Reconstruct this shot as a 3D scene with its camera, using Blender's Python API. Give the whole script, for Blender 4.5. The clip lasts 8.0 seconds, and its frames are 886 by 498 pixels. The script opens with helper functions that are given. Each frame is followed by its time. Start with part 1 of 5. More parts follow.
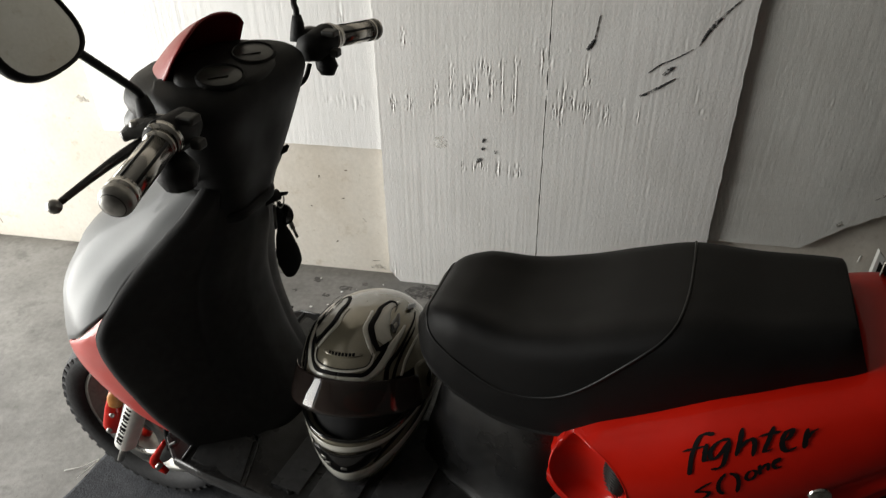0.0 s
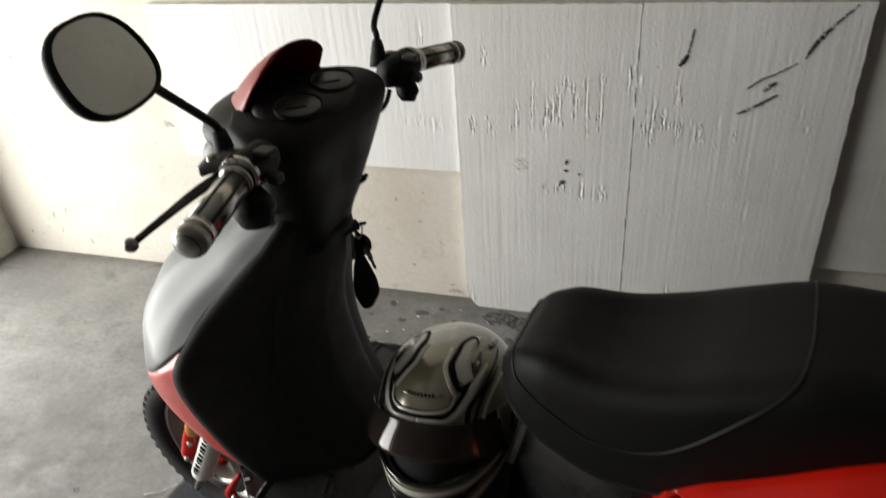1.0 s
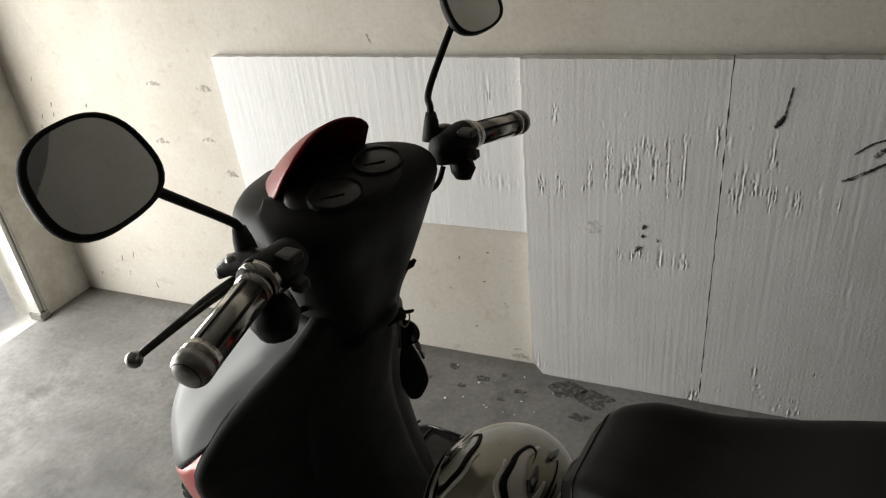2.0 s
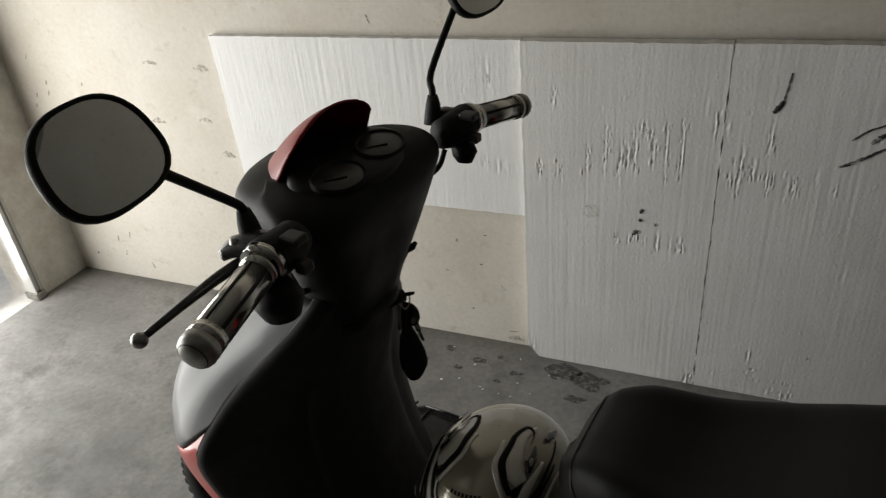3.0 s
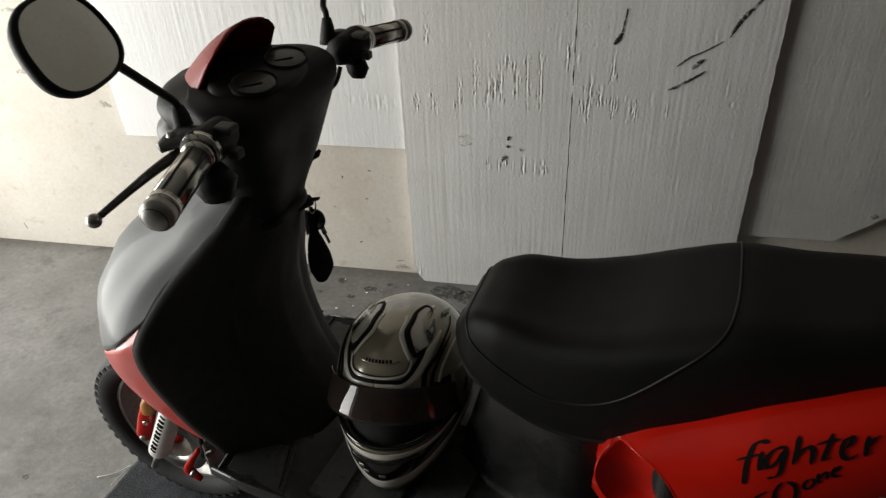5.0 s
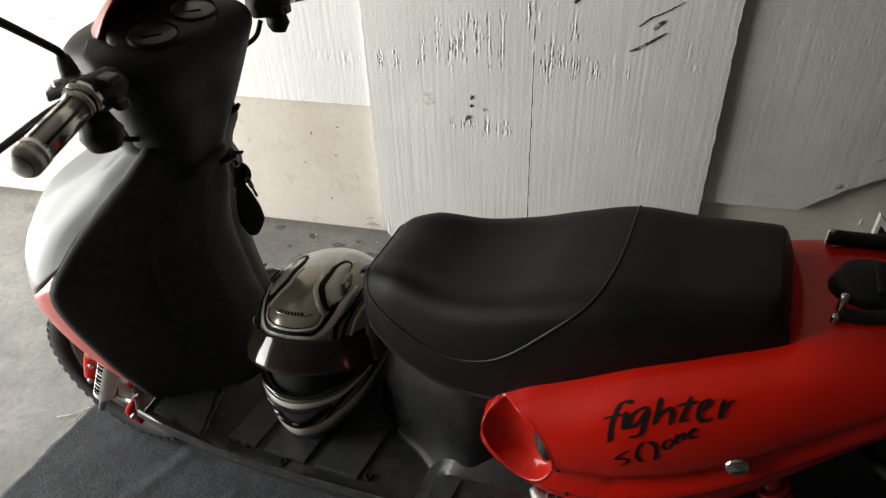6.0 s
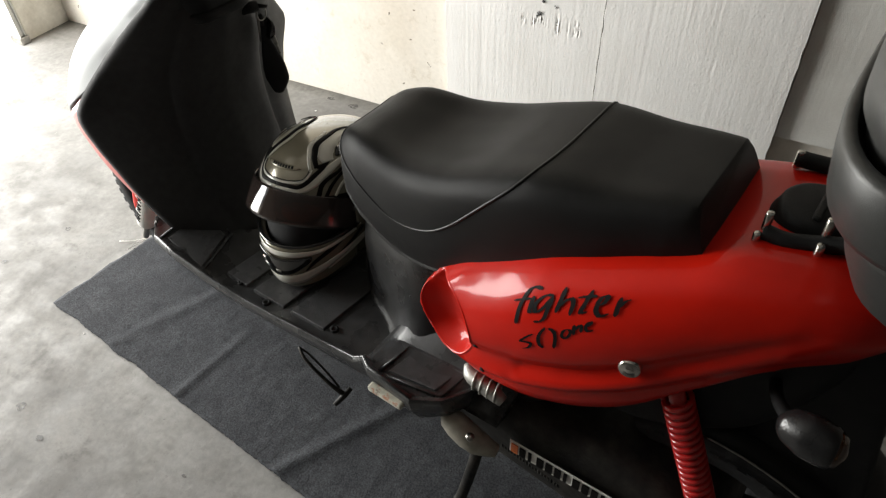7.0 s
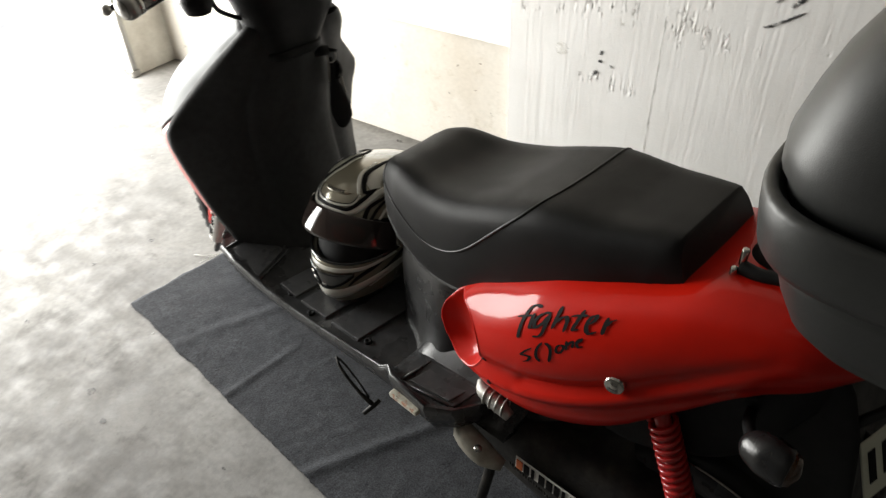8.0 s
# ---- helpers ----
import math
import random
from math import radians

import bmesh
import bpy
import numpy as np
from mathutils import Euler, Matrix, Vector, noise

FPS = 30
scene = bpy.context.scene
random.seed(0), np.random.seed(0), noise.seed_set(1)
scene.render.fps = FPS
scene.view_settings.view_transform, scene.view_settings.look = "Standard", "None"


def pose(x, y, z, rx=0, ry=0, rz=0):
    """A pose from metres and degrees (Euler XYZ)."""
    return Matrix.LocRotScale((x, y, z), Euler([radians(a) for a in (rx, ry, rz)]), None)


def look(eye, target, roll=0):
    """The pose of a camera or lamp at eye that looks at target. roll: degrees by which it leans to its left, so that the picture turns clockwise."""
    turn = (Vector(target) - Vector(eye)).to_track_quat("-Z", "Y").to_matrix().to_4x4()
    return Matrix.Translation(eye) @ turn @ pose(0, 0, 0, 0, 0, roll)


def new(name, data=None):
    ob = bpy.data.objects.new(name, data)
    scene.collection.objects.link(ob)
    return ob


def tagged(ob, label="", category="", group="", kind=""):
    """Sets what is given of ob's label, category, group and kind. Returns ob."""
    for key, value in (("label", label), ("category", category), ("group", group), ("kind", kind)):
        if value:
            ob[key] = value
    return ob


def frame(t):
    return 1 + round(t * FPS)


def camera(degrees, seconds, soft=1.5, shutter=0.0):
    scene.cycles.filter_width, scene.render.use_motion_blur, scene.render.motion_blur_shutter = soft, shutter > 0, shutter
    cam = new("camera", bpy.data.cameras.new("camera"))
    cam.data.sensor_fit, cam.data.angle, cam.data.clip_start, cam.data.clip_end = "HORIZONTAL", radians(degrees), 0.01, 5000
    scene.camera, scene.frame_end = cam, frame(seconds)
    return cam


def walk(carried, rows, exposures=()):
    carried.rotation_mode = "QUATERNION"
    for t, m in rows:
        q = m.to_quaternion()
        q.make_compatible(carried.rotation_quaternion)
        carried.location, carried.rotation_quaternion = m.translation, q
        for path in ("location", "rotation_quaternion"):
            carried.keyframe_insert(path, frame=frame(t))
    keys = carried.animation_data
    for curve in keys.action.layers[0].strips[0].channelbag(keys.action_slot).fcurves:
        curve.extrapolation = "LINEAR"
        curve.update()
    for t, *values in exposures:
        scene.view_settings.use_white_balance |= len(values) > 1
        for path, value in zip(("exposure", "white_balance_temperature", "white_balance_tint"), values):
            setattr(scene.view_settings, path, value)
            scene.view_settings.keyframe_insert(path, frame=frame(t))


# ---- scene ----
cam = camera(64.7, 8.0, soft=1.25, shutter=0.3)
PATH = [
    (0, (0.147, 0.054, 1.488), (-0.191, 1.688, 0.385), -1.2),
    (0.5, (0.141, 0.053, 1.481), (-0.217, 1.626, 0.299), -0.5),
    (0.7, (0.134, 0.070, 1.479), (-0.275, 1.628, 0.285), -1.7),
    (1, (0.112, 0.126, 1.477), (-0.433, 1.732, 0.419), -4.7),
    (1.2, (0.098, 0.178, 1.488), (-0.522, 1.782, 0.470), -5.4),
    (1.5, (0.092, 0.256, 1.489), (-0.589, 1.837, 0.472), -4.9),
    (1.7, (0.094, 0.284, 1.491), (-0.646, 1.875, 0.532), -6.1),
    (2.8, (0.08, 0.299, 1.493), (-0.685, 1.843, 0.48), -6.6),
    (3, (0.084, 0.286, 1.497), (-0.647, 1.848, 0.483), -5.8),
    (3.2, (0.085, 0.263, 1.498), (-0.567, 1.849, 0.480), -4.3),
    (3.5, (0.073, 0.217, 1.506), (-0.463, 1.851, 0.485), -3.1),
    (4, (0.068, 0.118, 1.503), (-0.38, 1.764, 0.459), -3.1),
    (4.2, (0.067, 0.087, 1.502), (-0.381, 1.729, 0.452), -2.7),
    (5.3, (0.13, 0.072, 1.491), (-0.196, 1.685, 0.355), -2.8),
    (5.5, (0.152, 0.078, 1.491), (-0.149, 1.689, 0.345), -2.6),
    (6, (0.294, 0.1, 1.488), (-0.132, 1.639, 0.283), -2.7),
    (6.3, (0.427, 0.134, 1.469), (-0.129, 1.611, 0.252), -1.1),
    (6.5, (0.479, 0.135, 1.454), (-0.135, 1.537, 0.167), -0.7),
    (6.7, (0.524, 0.145, 1.439), (-0.160, 1.469, 0.122), -2.4),
    (7, (0.555, 0.133, 1.441), (-0.149, 1.401, 0.065), -2.0),
    (7.5, (0.601, 0.066, 1.457), (-0.087, 1.383, 0.118), -1.7),
    (7.7, (0.627, 0.049, 1.467), (-0.133, 1.387, 0.181), -2.1),
    (8, (0.689, 0.07, 1.477), (-0.241, 1.318, 0.221), -2.3),
]
walk(cam, [(t, look(eye, target, roll)) for t, eye, target, roll in PATH], exposures=[(0, 0.0), (1, -0.04), (1.5, -0.28), (1.7, -0.38), (3, -0.72), (3.5, -0.70), (4, -0.56), (5.5, -0.16), (6, 0.31), (6.5, 0.62), (7, 0.9), (8, 0.92)])

# ---- light and sky ----
world = bpy.data.worlds.new("sky")
scene.world = world
world.use_nodes = True
wn = world.node_tree
sky = wn.nodes.new("ShaderNodeTexSky")
sky.sky_type = "NISHITA"
sky.sun_disc = False
sky.sun_elevation, sky.sun_rotation = radians(46), radians(187)
wn.links.new(sky.outputs[0], wn.nodes["Background"].inputs[0])
wn.nodes["Background"].inputs[1].default_value = 0.12

sun = new("sun", bpy.data.lights.new("sun", "SUN"))
sun.data.energy, sun.data.angle, sun.data.color = 3.0, radians(0.5), (1.0, 0.95, 0.88)
sun.matrix_world = look((-0.5, -4.0, 4.2), (0, 0, 0))

door_light = new("door_light", bpy.data.lights.new("door_light", "AREA"))
door_light.data.shape, door_light.data.size, door_light.data.size_y = "RECTANGLE", 2.0, 1.6
door_light.data.energy, door_light.data.color = 106, (0.985, 0.972, 0.92)
door_light.matrix_world = look((-2.62, 0.75, 0.86), (0, 0.75, 0.84))


# ---- materials ----
def material(name, base, rough=0.5, metal=0.0, coat=0.0, noise_scale=0.0, vary=0.0, bump=0.0, bump_scale=0.0, rough_vary=0.0, second=None, second_scale=3.0, second_mix=0.4, stretch=None, spec=0.5, speck=None, coat_rough=0.035):
    """A surface with fine grain, a coarser stain colour and a small relief."""
    m = bpy.data.materials.new(name)
    m.use_nodes = True
    nt = m.node_tree
    b = nt.nodes["Principled BSDF"]
    b.inputs["Base Color"].default_value = (*base, 1)
    b.inputs["Roughness"].default_value = rough
    b.inputs["Metallic"].default_value = metal
    b.inputs["Coat Weight"].default_value = coat
    b.inputs["Coat Roughness"].default_value = coat_rough
    b.inputs["Specular IOR Level"].default_value = spec
    tc = nt.nodes.new("ShaderNodeTexCoord")
    mp = nt.nodes.new("ShaderNodeMapping")
    nt.links.new(tc.outputs["Object"], mp.inputs[0])
    if stretch:
        mp.inputs["Scale"].default_value = stretch
    colour = None
    if second:
        n2 = nt.nodes.new("ShaderNodeTexNoise")
        n2.inputs["Scale"].default_value, n2.inputs["Detail"].default_value, n2.inputs["Roughness"].default_value = second_scale, 6, 0.62
        nt.links.new(tc.outputs["Object"], n2.inputs["Vector"])
        r2 = nt.nodes.new("ShaderNodeValToRGB")
        r2.color_ramp.elements[0].position, r2.color_ramp.elements[1].position = 0.42, 0.68
        r2.color_ramp.elements[0].color, r2.color_ramp.elements[1].color = (0, 0, 0, 1), (second_mix,) * 3 + (1,)
        nt.links.new(n2.outputs[0], r2.inputs[0])
        mx = nt.nodes.new("ShaderNodeMix")
        mx.data_type = "RGBA"
        mx.inputs[6].default_value, mx.inputs[7].default_value = (*base, 1), (*second, 1)
        nt.links.new(r2.outputs[0], mx.inputs[0])
        colour = mx.outputs[2]
    if vary:
        n1 = nt.nodes.new("ShaderNodeTexNoise")
        n1.inputs["Scale"].default_value, n1.inputs["Detail"].default_value = noise_scale, 8
        nt.links.new(mp.outputs[0], n1.inputs["Vector"])
        mr = nt.nodes.new("ShaderNodeMapRange")
        mr.inputs[1].default_value, mr.inputs[2].default_value = 0.3, 0.7
        mr.inputs[3].default_value, mr.inputs[4].default_value = 1 - vary, 1 + vary
        nt.links.new(n1.outputs[0], mr.inputs[0])
        hv = nt.nodes.new("ShaderNodeHueSaturation")
        hv.inputs["Color"].default_value = (*base, 1)
        if colour:
            nt.links.new(colour, hv.inputs["Color"])
        nt.links.new(mr.outputs[0], hv.inputs["Value"])
        colour = hv.outputs[0]
    if speck:
        # patches and pits: (scale, threshold, colour, amount)
        for scale, cut, tone, amount in speck:
            n5 = nt.nodes.new("ShaderNodeTexNoise")
            n5.inputs["Scale"].default_value, n5.inputs["Detail"].default_value, n5.inputs["Roughness"].default_value = scale, 9, 0.7
            nt.links.new(tc.outputs["Object"], n5.inputs["Vector"])
            r5 = nt.nodes.new("ShaderNodeMapRange")
            r5.inputs[1].default_value, r5.inputs[2].default_value = cut, cut + 0.10
            r5.inputs[3].default_value, r5.inputs[4].default_value = 0.0, amount
            nt.links.new(n5.outputs[0], r5.inputs[0])
            x5 = nt.nodes.new("ShaderNodeMix")
            x5.data_type = "RGBA"
            x5.inputs[6].default_value, x5.inputs[7].default_value = (*base, 1), (*tone, 1)
            if colour:
                nt.links.new(colour, x5.inputs[6])
            nt.links.new(r5.outputs[0], x5.inputs[0])
            colour = x5.outputs[2]
    if colour:
        nt.links.new(colour, b.inputs["Base Color"])
    if rough_vary:
        n4 = nt.nodes.new("ShaderNodeTexNoise")
        n4.inputs["Scale"].default_value, n4.inputs["Detail"].default_value = 14, 5
        nt.links.new(tc.outputs["Object"], n4.inputs["Vector"])
        m4 = nt.nodes.new("ShaderNodeMapRange")
        m4.inputs[1].default_value, m4.inputs[2].default_value = 0.3, 0.7
        m4.inputs[3].default_value, m4.inputs[4].default_value = max(0.02, rough - rough_vary), min(1, rough + rough_vary)
        nt.links.new(n4.outputs[0], m4.inputs[0])
        nt.links.new(m4.outputs[0], b.inputs["Roughness"])
    if bump:
        n3 = nt.nodes.new("ShaderNodeTexNoise")
        n3.inputs["Scale"].default_value, n3.inputs["Detail"].default_value = bump_scale, 4
        nt.links.new(mp.outputs[0], n3.inputs["Vector"])
        bp = nt.nodes.new("ShaderNodeBump")
        bp.inputs["Strength"].default_value, bp.inputs["Distance"].default_value = bump, 0.002
        nt.links.new(n3.outputs[0], bp.inputs["Height"])
        nt.links.new(bp.outputs[0], b.inputs["Normal"])
    return m


def patchy(m, scale, low, high, most):
    """Breaks a thin stain up into patches that let the surface below show."""
    nt = m.node_tree
    n = nt.nodes.new("ShaderNodeTexNoise")
    n.inputs["Scale"].default_value, n.inputs["Detail"].default_value = scale, 8
    r = nt.nodes.new("ShaderNodeMapRange")
    r.inputs[1].default_value, r.inputs[2].default_value, r.inputs[3].default_value, r.inputs[4].default_value = low, high, 0.0, most
    nt.links.new(nt.nodes["Texture Coordinate"].outputs["Object"], n.inputs["Vector"])
    nt.links.new(n.outputs[0], r.inputs[0])
    nt.links.new(r.outputs[0], nt.nodes["Principled BSDF"].inputs["Alpha"])
    return m


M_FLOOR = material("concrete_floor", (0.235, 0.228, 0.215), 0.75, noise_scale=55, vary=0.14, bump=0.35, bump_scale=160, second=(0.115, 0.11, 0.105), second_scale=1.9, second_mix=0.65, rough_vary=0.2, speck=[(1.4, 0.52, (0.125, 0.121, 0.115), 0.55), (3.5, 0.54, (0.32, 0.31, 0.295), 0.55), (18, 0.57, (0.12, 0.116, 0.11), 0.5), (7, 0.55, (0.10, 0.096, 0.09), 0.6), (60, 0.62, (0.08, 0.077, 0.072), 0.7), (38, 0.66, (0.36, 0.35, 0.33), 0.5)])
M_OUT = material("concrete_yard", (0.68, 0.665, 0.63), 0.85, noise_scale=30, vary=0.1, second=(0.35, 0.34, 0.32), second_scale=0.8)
M_WALL = material("wall_plaster", (0.63, 0.592, 0.528), 0.85, noise_scale=70, vary=0.05, bump=0.3, bump_scale=90, second=(0.50, 0.44, 0.355), second_scale=2.6, second_mix=0.5, speck=[(5, 0.58, (0.70, 0.665, 0.60), 0.5), (14, 0.58, (0.42, 0.36, 0.27), 0.5), (55, 0.62, (0.30, 0.24, 0.17), 0.55), (120, 0.68, (0.22, 0.17, 0.12), 0.6)])
M_JAMB = material("jamb_plaster", (0.68, 0.66, 0.60), 0.85, noise_scale=70, vary=0.06, bump=0.3, bump_scale=90, second=(0.36, 0.32, 0.26), second_scale=6, second_mix=0.6)
# dark tones for unseen surfaces, set to hold bounced light down
M_DIM = material("unseen_dark_wall", (0.14, 0.133, 0.125), 0.9, noise_scale=30, vary=0.1)
M_CEIL = material("unseen_dark_ceiling", (0.17, 0.164, 0.153), 0.9, noise_scale=20, vary=0.06)
M_FOAM = material("foam_board", (0.76, 0.75, 0.728), 0.48, noise_scale=300, vary=0.03, bump=0.22, bump_scale=230, stretch=(1, 1, 0.8), second=(0.66, 0.64, 0.6), second_scale=5, second_mix=0.35)
M_FOAM_NEW = material("foam_board_smooth", (0.82, 0.815, 0.80), 0.62, noise_scale=300, vary=0.03, bump=0.4, bump_scale=420, second=(0.74, 0.73, 0.70), second_scale=5, second_mix=0.35)
M_FOAM_OLD = material("foam_board_old", (0.66, 0.655, 0.62), 0.68, noise_scale=300, vary=0.04, bump=0.4, bump_scale=420, second=(0.52, 0.5, 0.46), second_scale=4, second_mix=0.45)
M_SCUFF = patchy(material("black_scuff", (0.02, 0.02, 0.022), 0.7, noise_scale=120, vary=0.5), 110, 0.34, 0.52, 0.95)
M_STAIN = material("brown_stain", (0.42, 0.39, 0.34), 0.8, noise_scale=60, vary=0.2)
M_MAT = material("felt_mat", (0.047, 0.049, 0.054), 0.97, noise_scale=260, vary=0.45, bump=1.0, bump_scale=240, second=(0.072, 0.075, 0.081), second_scale=14, second_mix=0.7, spec=0.2, speck=[(24, 0.60, (0.032, 0.033, 0.036), 0.6), (170, 0.63, (0.12, 0.122, 0.13), 0.45)])
M_BLACK = material("black_plastic", (0.0105, 0.0105, 0.0108), 0.56, spec=0.2, noise_scale=60, vary=0.2, bump=0.35, bump_scale=700, rough_vary=0.1)
M_SHIELD = material("shield_plastic", (0.034, 0.034, 0.0345), 0.62, spec=0.24, noise_scale=60, vary=0.15, bump=0.3, bump_scale=700, rough_vary=0.08)
M_FOOT = material("black_footboard", (0.036, 0.0365, 0.038), 0.30, spec=0.5, noise_scale=50, vary=0.3, bump=0.25, bump_scale=420, second=(0.05, 0.047, 0.042), second_scale=9, second_mix=0.28, rough_vary=0.12)
M_TUNNEL = material("tunnel_plastic", (0.012, 0.012, 0.0126), 0.31, spec=0.5, noise_scale=50, vary=0.3, bump=0.2, bump_scale=420, second=(0.05, 0.046, 0.041), second_scale=9, second_mix=0.35, rough_vary=0.12)
M_VINYL = material("seat_vinyl", (0.0075, 0.0072, 0.0072), 0.5, spec=0.21, noise_scale=80, vary=0.12, bump=0.3, bump_scale=900, rough_vary=0.05)
M_PIPING = material("piping", (0.009, 0.009, 0.009), 0.42, spec=0.35)
M_RED = material("red_paint", (0.53, 0.010, 0.003), 0.42, coat=0.45, coat_rough=0.09, spec=0.08, noise_scale=20, vary=0.05)
# paler copy of the red: bright light and haze put into the colour
M_PINK = material("lit_red_paint", (0.62, 0.045, 0.03), 0.4, coat=0.6, noise_scale=12, vary=0.1)
M_VISOR_RED = material("red_screen", (0.30, 0.010, 0.013), 0.4, spec=0.3, coat=0.15)
M_SILVER = material("silver_paint", (0.10, 0.103, 0.104), 0.55, metal=0.1, coat=0.1, noise_scale=500, vary=0.05)
M_CHROME = material("chrome", (0.58, 0.56, 0.52), 0.22, metal=1.0, rough_vary=0.06)
M_STEEL = material("steel", (0.34, 0.33, 0.31), 0.38, metal=1.0, noise_scale=60, vary=0.25, rough_vary=0.15)
M_ALU = material("cast_alloy", (0.42, 0.41, 0.38), 0.45, metal=0.7, noise_scale=80, vary=0.15, rough_vary=0.12)
M_GREASE = material("greasy_metal", (0.016, 0.015, 0.014), 0.6, metal=0.3, noise_scale=45, vary=0.5, second=(0.06, 0.053, 0.043), second_scale=16, second_mix=0.5, bump=0.5, bump_scale=120)
M_RUBBER = material("tyre_rubber", (0.022, 0.022, 0.023), 0.75, noise_scale=90, vary=0.3, bump=0.3, bump_scale=200)
M_MIRROR = material("mirror_glass", (0.72, 0.74, 0.72), 0.02, metal=1.0)
M_TAUPE = material("helmet_taupe", (0.31, 0.282, 0.212), 0.22, metal=0.35, coat=1.0, noise_scale=400, vary=0.05)
M_CREAM = material("helmet_cream", (0.70, 0.68, 0.61), 0.25, coat=0.6, noise_scale=50, vary=0.05)
M_GLOSS = material("gloss_black", (0.008, 0.008, 0.008), 0.12, coat=0.8)
M_DARK = material("dark_lining", (0.01, 0.01, 0.011), 0.9, noise_scale=60, vary=0.3)
M_LETTER = material("black_lettering", (0.007, 0.006, 0.006), 0.6, spec=0.1)
M_WHITE = material("white_sticker", (0.75, 0.74, 0.7), 0.4, noise_scale=40, vary=0.08)
M_BOX = material("box_plastic", (0.026, 0.027, 0.026), 0.42, noise_scale=200, vary=0.08, bump=0.14, bump_scale=900, rough_vary=0.04)
M_AMBER = material("amber_lens", (0.05, 0.018, 0.005), 0.2, coat=0.6)
M_SPRING = material("red_spring", (0.45, 0.012, 0.012), 0.3, coat=0.5)
M_PAPER = material("door_rail", (0.62, 0.62, 0.6), 0.4, metal=0.6)


# ---- building tools ----
def cr(pts, n):
    """n points along a smooth curve through pts."""
    p = [Vector(q) for q in pts]
    p = [2 * p[0] - p[1]] + p + [2 * p[-1] - p[-2]]
    out = []
    for i in range(n):
        s = i / (n - 1) * (len(p) - 3)
        k = min(int(s), len(p) - 4)
        t = s - k
        a, b, c, d = p[k:k + 4]
        out.append(0.5 * (2 * b + (c - a) * t + (2 * a - 5 * b + 4 * c - d) * t * t + (3 * b - a - 3 * c + d) * t ** 3))
    return out


def lin(pts, n):
    p = [Vector(q) for q in pts]
    out = []
    for i in range(n):
        s = i / (n - 1) * (len(p) - 1)
        k = min(int(s), len(p) - 2)
        out.append(p[k].lerp(p[k + 1], s - k))
    return out


def part(name, bm, mat, parent=None, label="", smooth=True, bevel=0.0, sub=0, auto=0):
    me = bpy.data.meshes.new(name)
    bmesh.ops.recalc_face_normals(bm, faces=bm.faces)
    bm.to_mesh(me)
    bm.free()
    for p in me.polygons:
        p.use_smooth = smooth
    me.materials.append(mat)
    ob = new(name, me)
    if parent:
        ob.parent = parent
    if label:
        tagged(ob, label)
    if bevel:
        md = ob.modifiers.new("bevel", "BEVEL")
        md.width, md.segments, md.limit_method, md.angle_limit = bevel, 2, "ANGLE", radians(35)
    if sub:
        md = ob.modifiers.new("sub", "SUBSURF")
        md.levels = md.render_levels = sub
    if auto:
        me.set_sharp_from_angle(angle=radians(auto))
    return ob


def grid_bm(rows, loop=False, cap=False, bm=None):
    """Faces over rows of points; loop closes each row on itself."""
    bm = bm or bmesh.new()
    vs = [[bm.verts.new(p) for p in r] for r in rows]
    n = len(rows[0])
    for i in range(len(rows) - 1):
        for j in range(n if loop else n - 1):
            k = (j + 1) % n
            bm.faces.new((vs[i][j], vs[i][k], vs[i + 1][k], vs[i + 1][j]))
    if cap:
        bm.faces.new(vs[0][::-1])
        bm.faces.new(vs[-1])
    return bm


def mirrored(half):
    """A closed loop from a half outline that starts and ends on the middle plane."""
    return list(half) + [Vector((p[0], -p[1], p[2])) for p in half[-2:0:-1]]


def shell(sections, n, k, straight=False, cap=True):
    """A smooth hull through half outlines, mirrored in y."""
    outlines = [(lin if straight else cr)(s, k) for s in sections]
    cols = [cr([o[j] for o in outlines], n) for j in range(k)]
    rows = [mirrored([cols[j][i] for j in range(k)]) for i in range(n)]
    return grid_bm(rows, True, cap)


def sheet(points, thick, bm=None):
    """A curved sheet with thickness, from rows of points."""
    rows, m, n = points, len(points), len(points[0])
    nor = []
    for i in range(m):
        nor.append([])
        for j in range(n):
            a = rows[min(i + 1, m - 1)][j] - rows[max(i - 1, 0)][j]
            b = rows[i][min(j + 1, n - 1)] - rows[i][max(j - 1, 0)]
            c = a.cross(b)
            nor[-1].append(c.normalized() if c.length > 1e-9 else Vector((0, 0, 1)))
    back = [[rows[i][j] + nor[i][j] * thick for j in range(n)] for i in range(m)]
    loops = [list(rows[i]) + back[i][::-1] for i in range(m)]
    return grid_bm(loops, True, True, bm)


def tube(pts, r, seg=10, n=0, cap=True, bm=None, flat=1.0):
    """A round rod along pts; r is one radius or one for each point; flat squeezes it."""
    pts = [Vector(p) for p in pts]
    rad = list(r) if isinstance(r, (list, tuple)) else [r] * len(pts)
    if n:
        both = cr(pts, n)
        rr = [v.x for v in lin([(q, 0, 0) for q in rad], n)]
        pts, rad = both, rr
    rows = []
    side = None
    for i, p in enumerate(pts):
        d = (pts[min(i + 1, len(pts) - 1)] - pts[max(i - 1, 0)]).normalized()
        if side is None:
            side = d.orthogonal().normalized()
        side = (side - d * side.dot(d)).normalized()
        up = d.cross(side)
        rows.append([p + rad[i] * (side * math.cos(a) + up * math.sin(a) * flat) for a in [2 * math.pi * q / seg for q in range(seg)]])
    return grid_bm(rows, True, cap, bm)


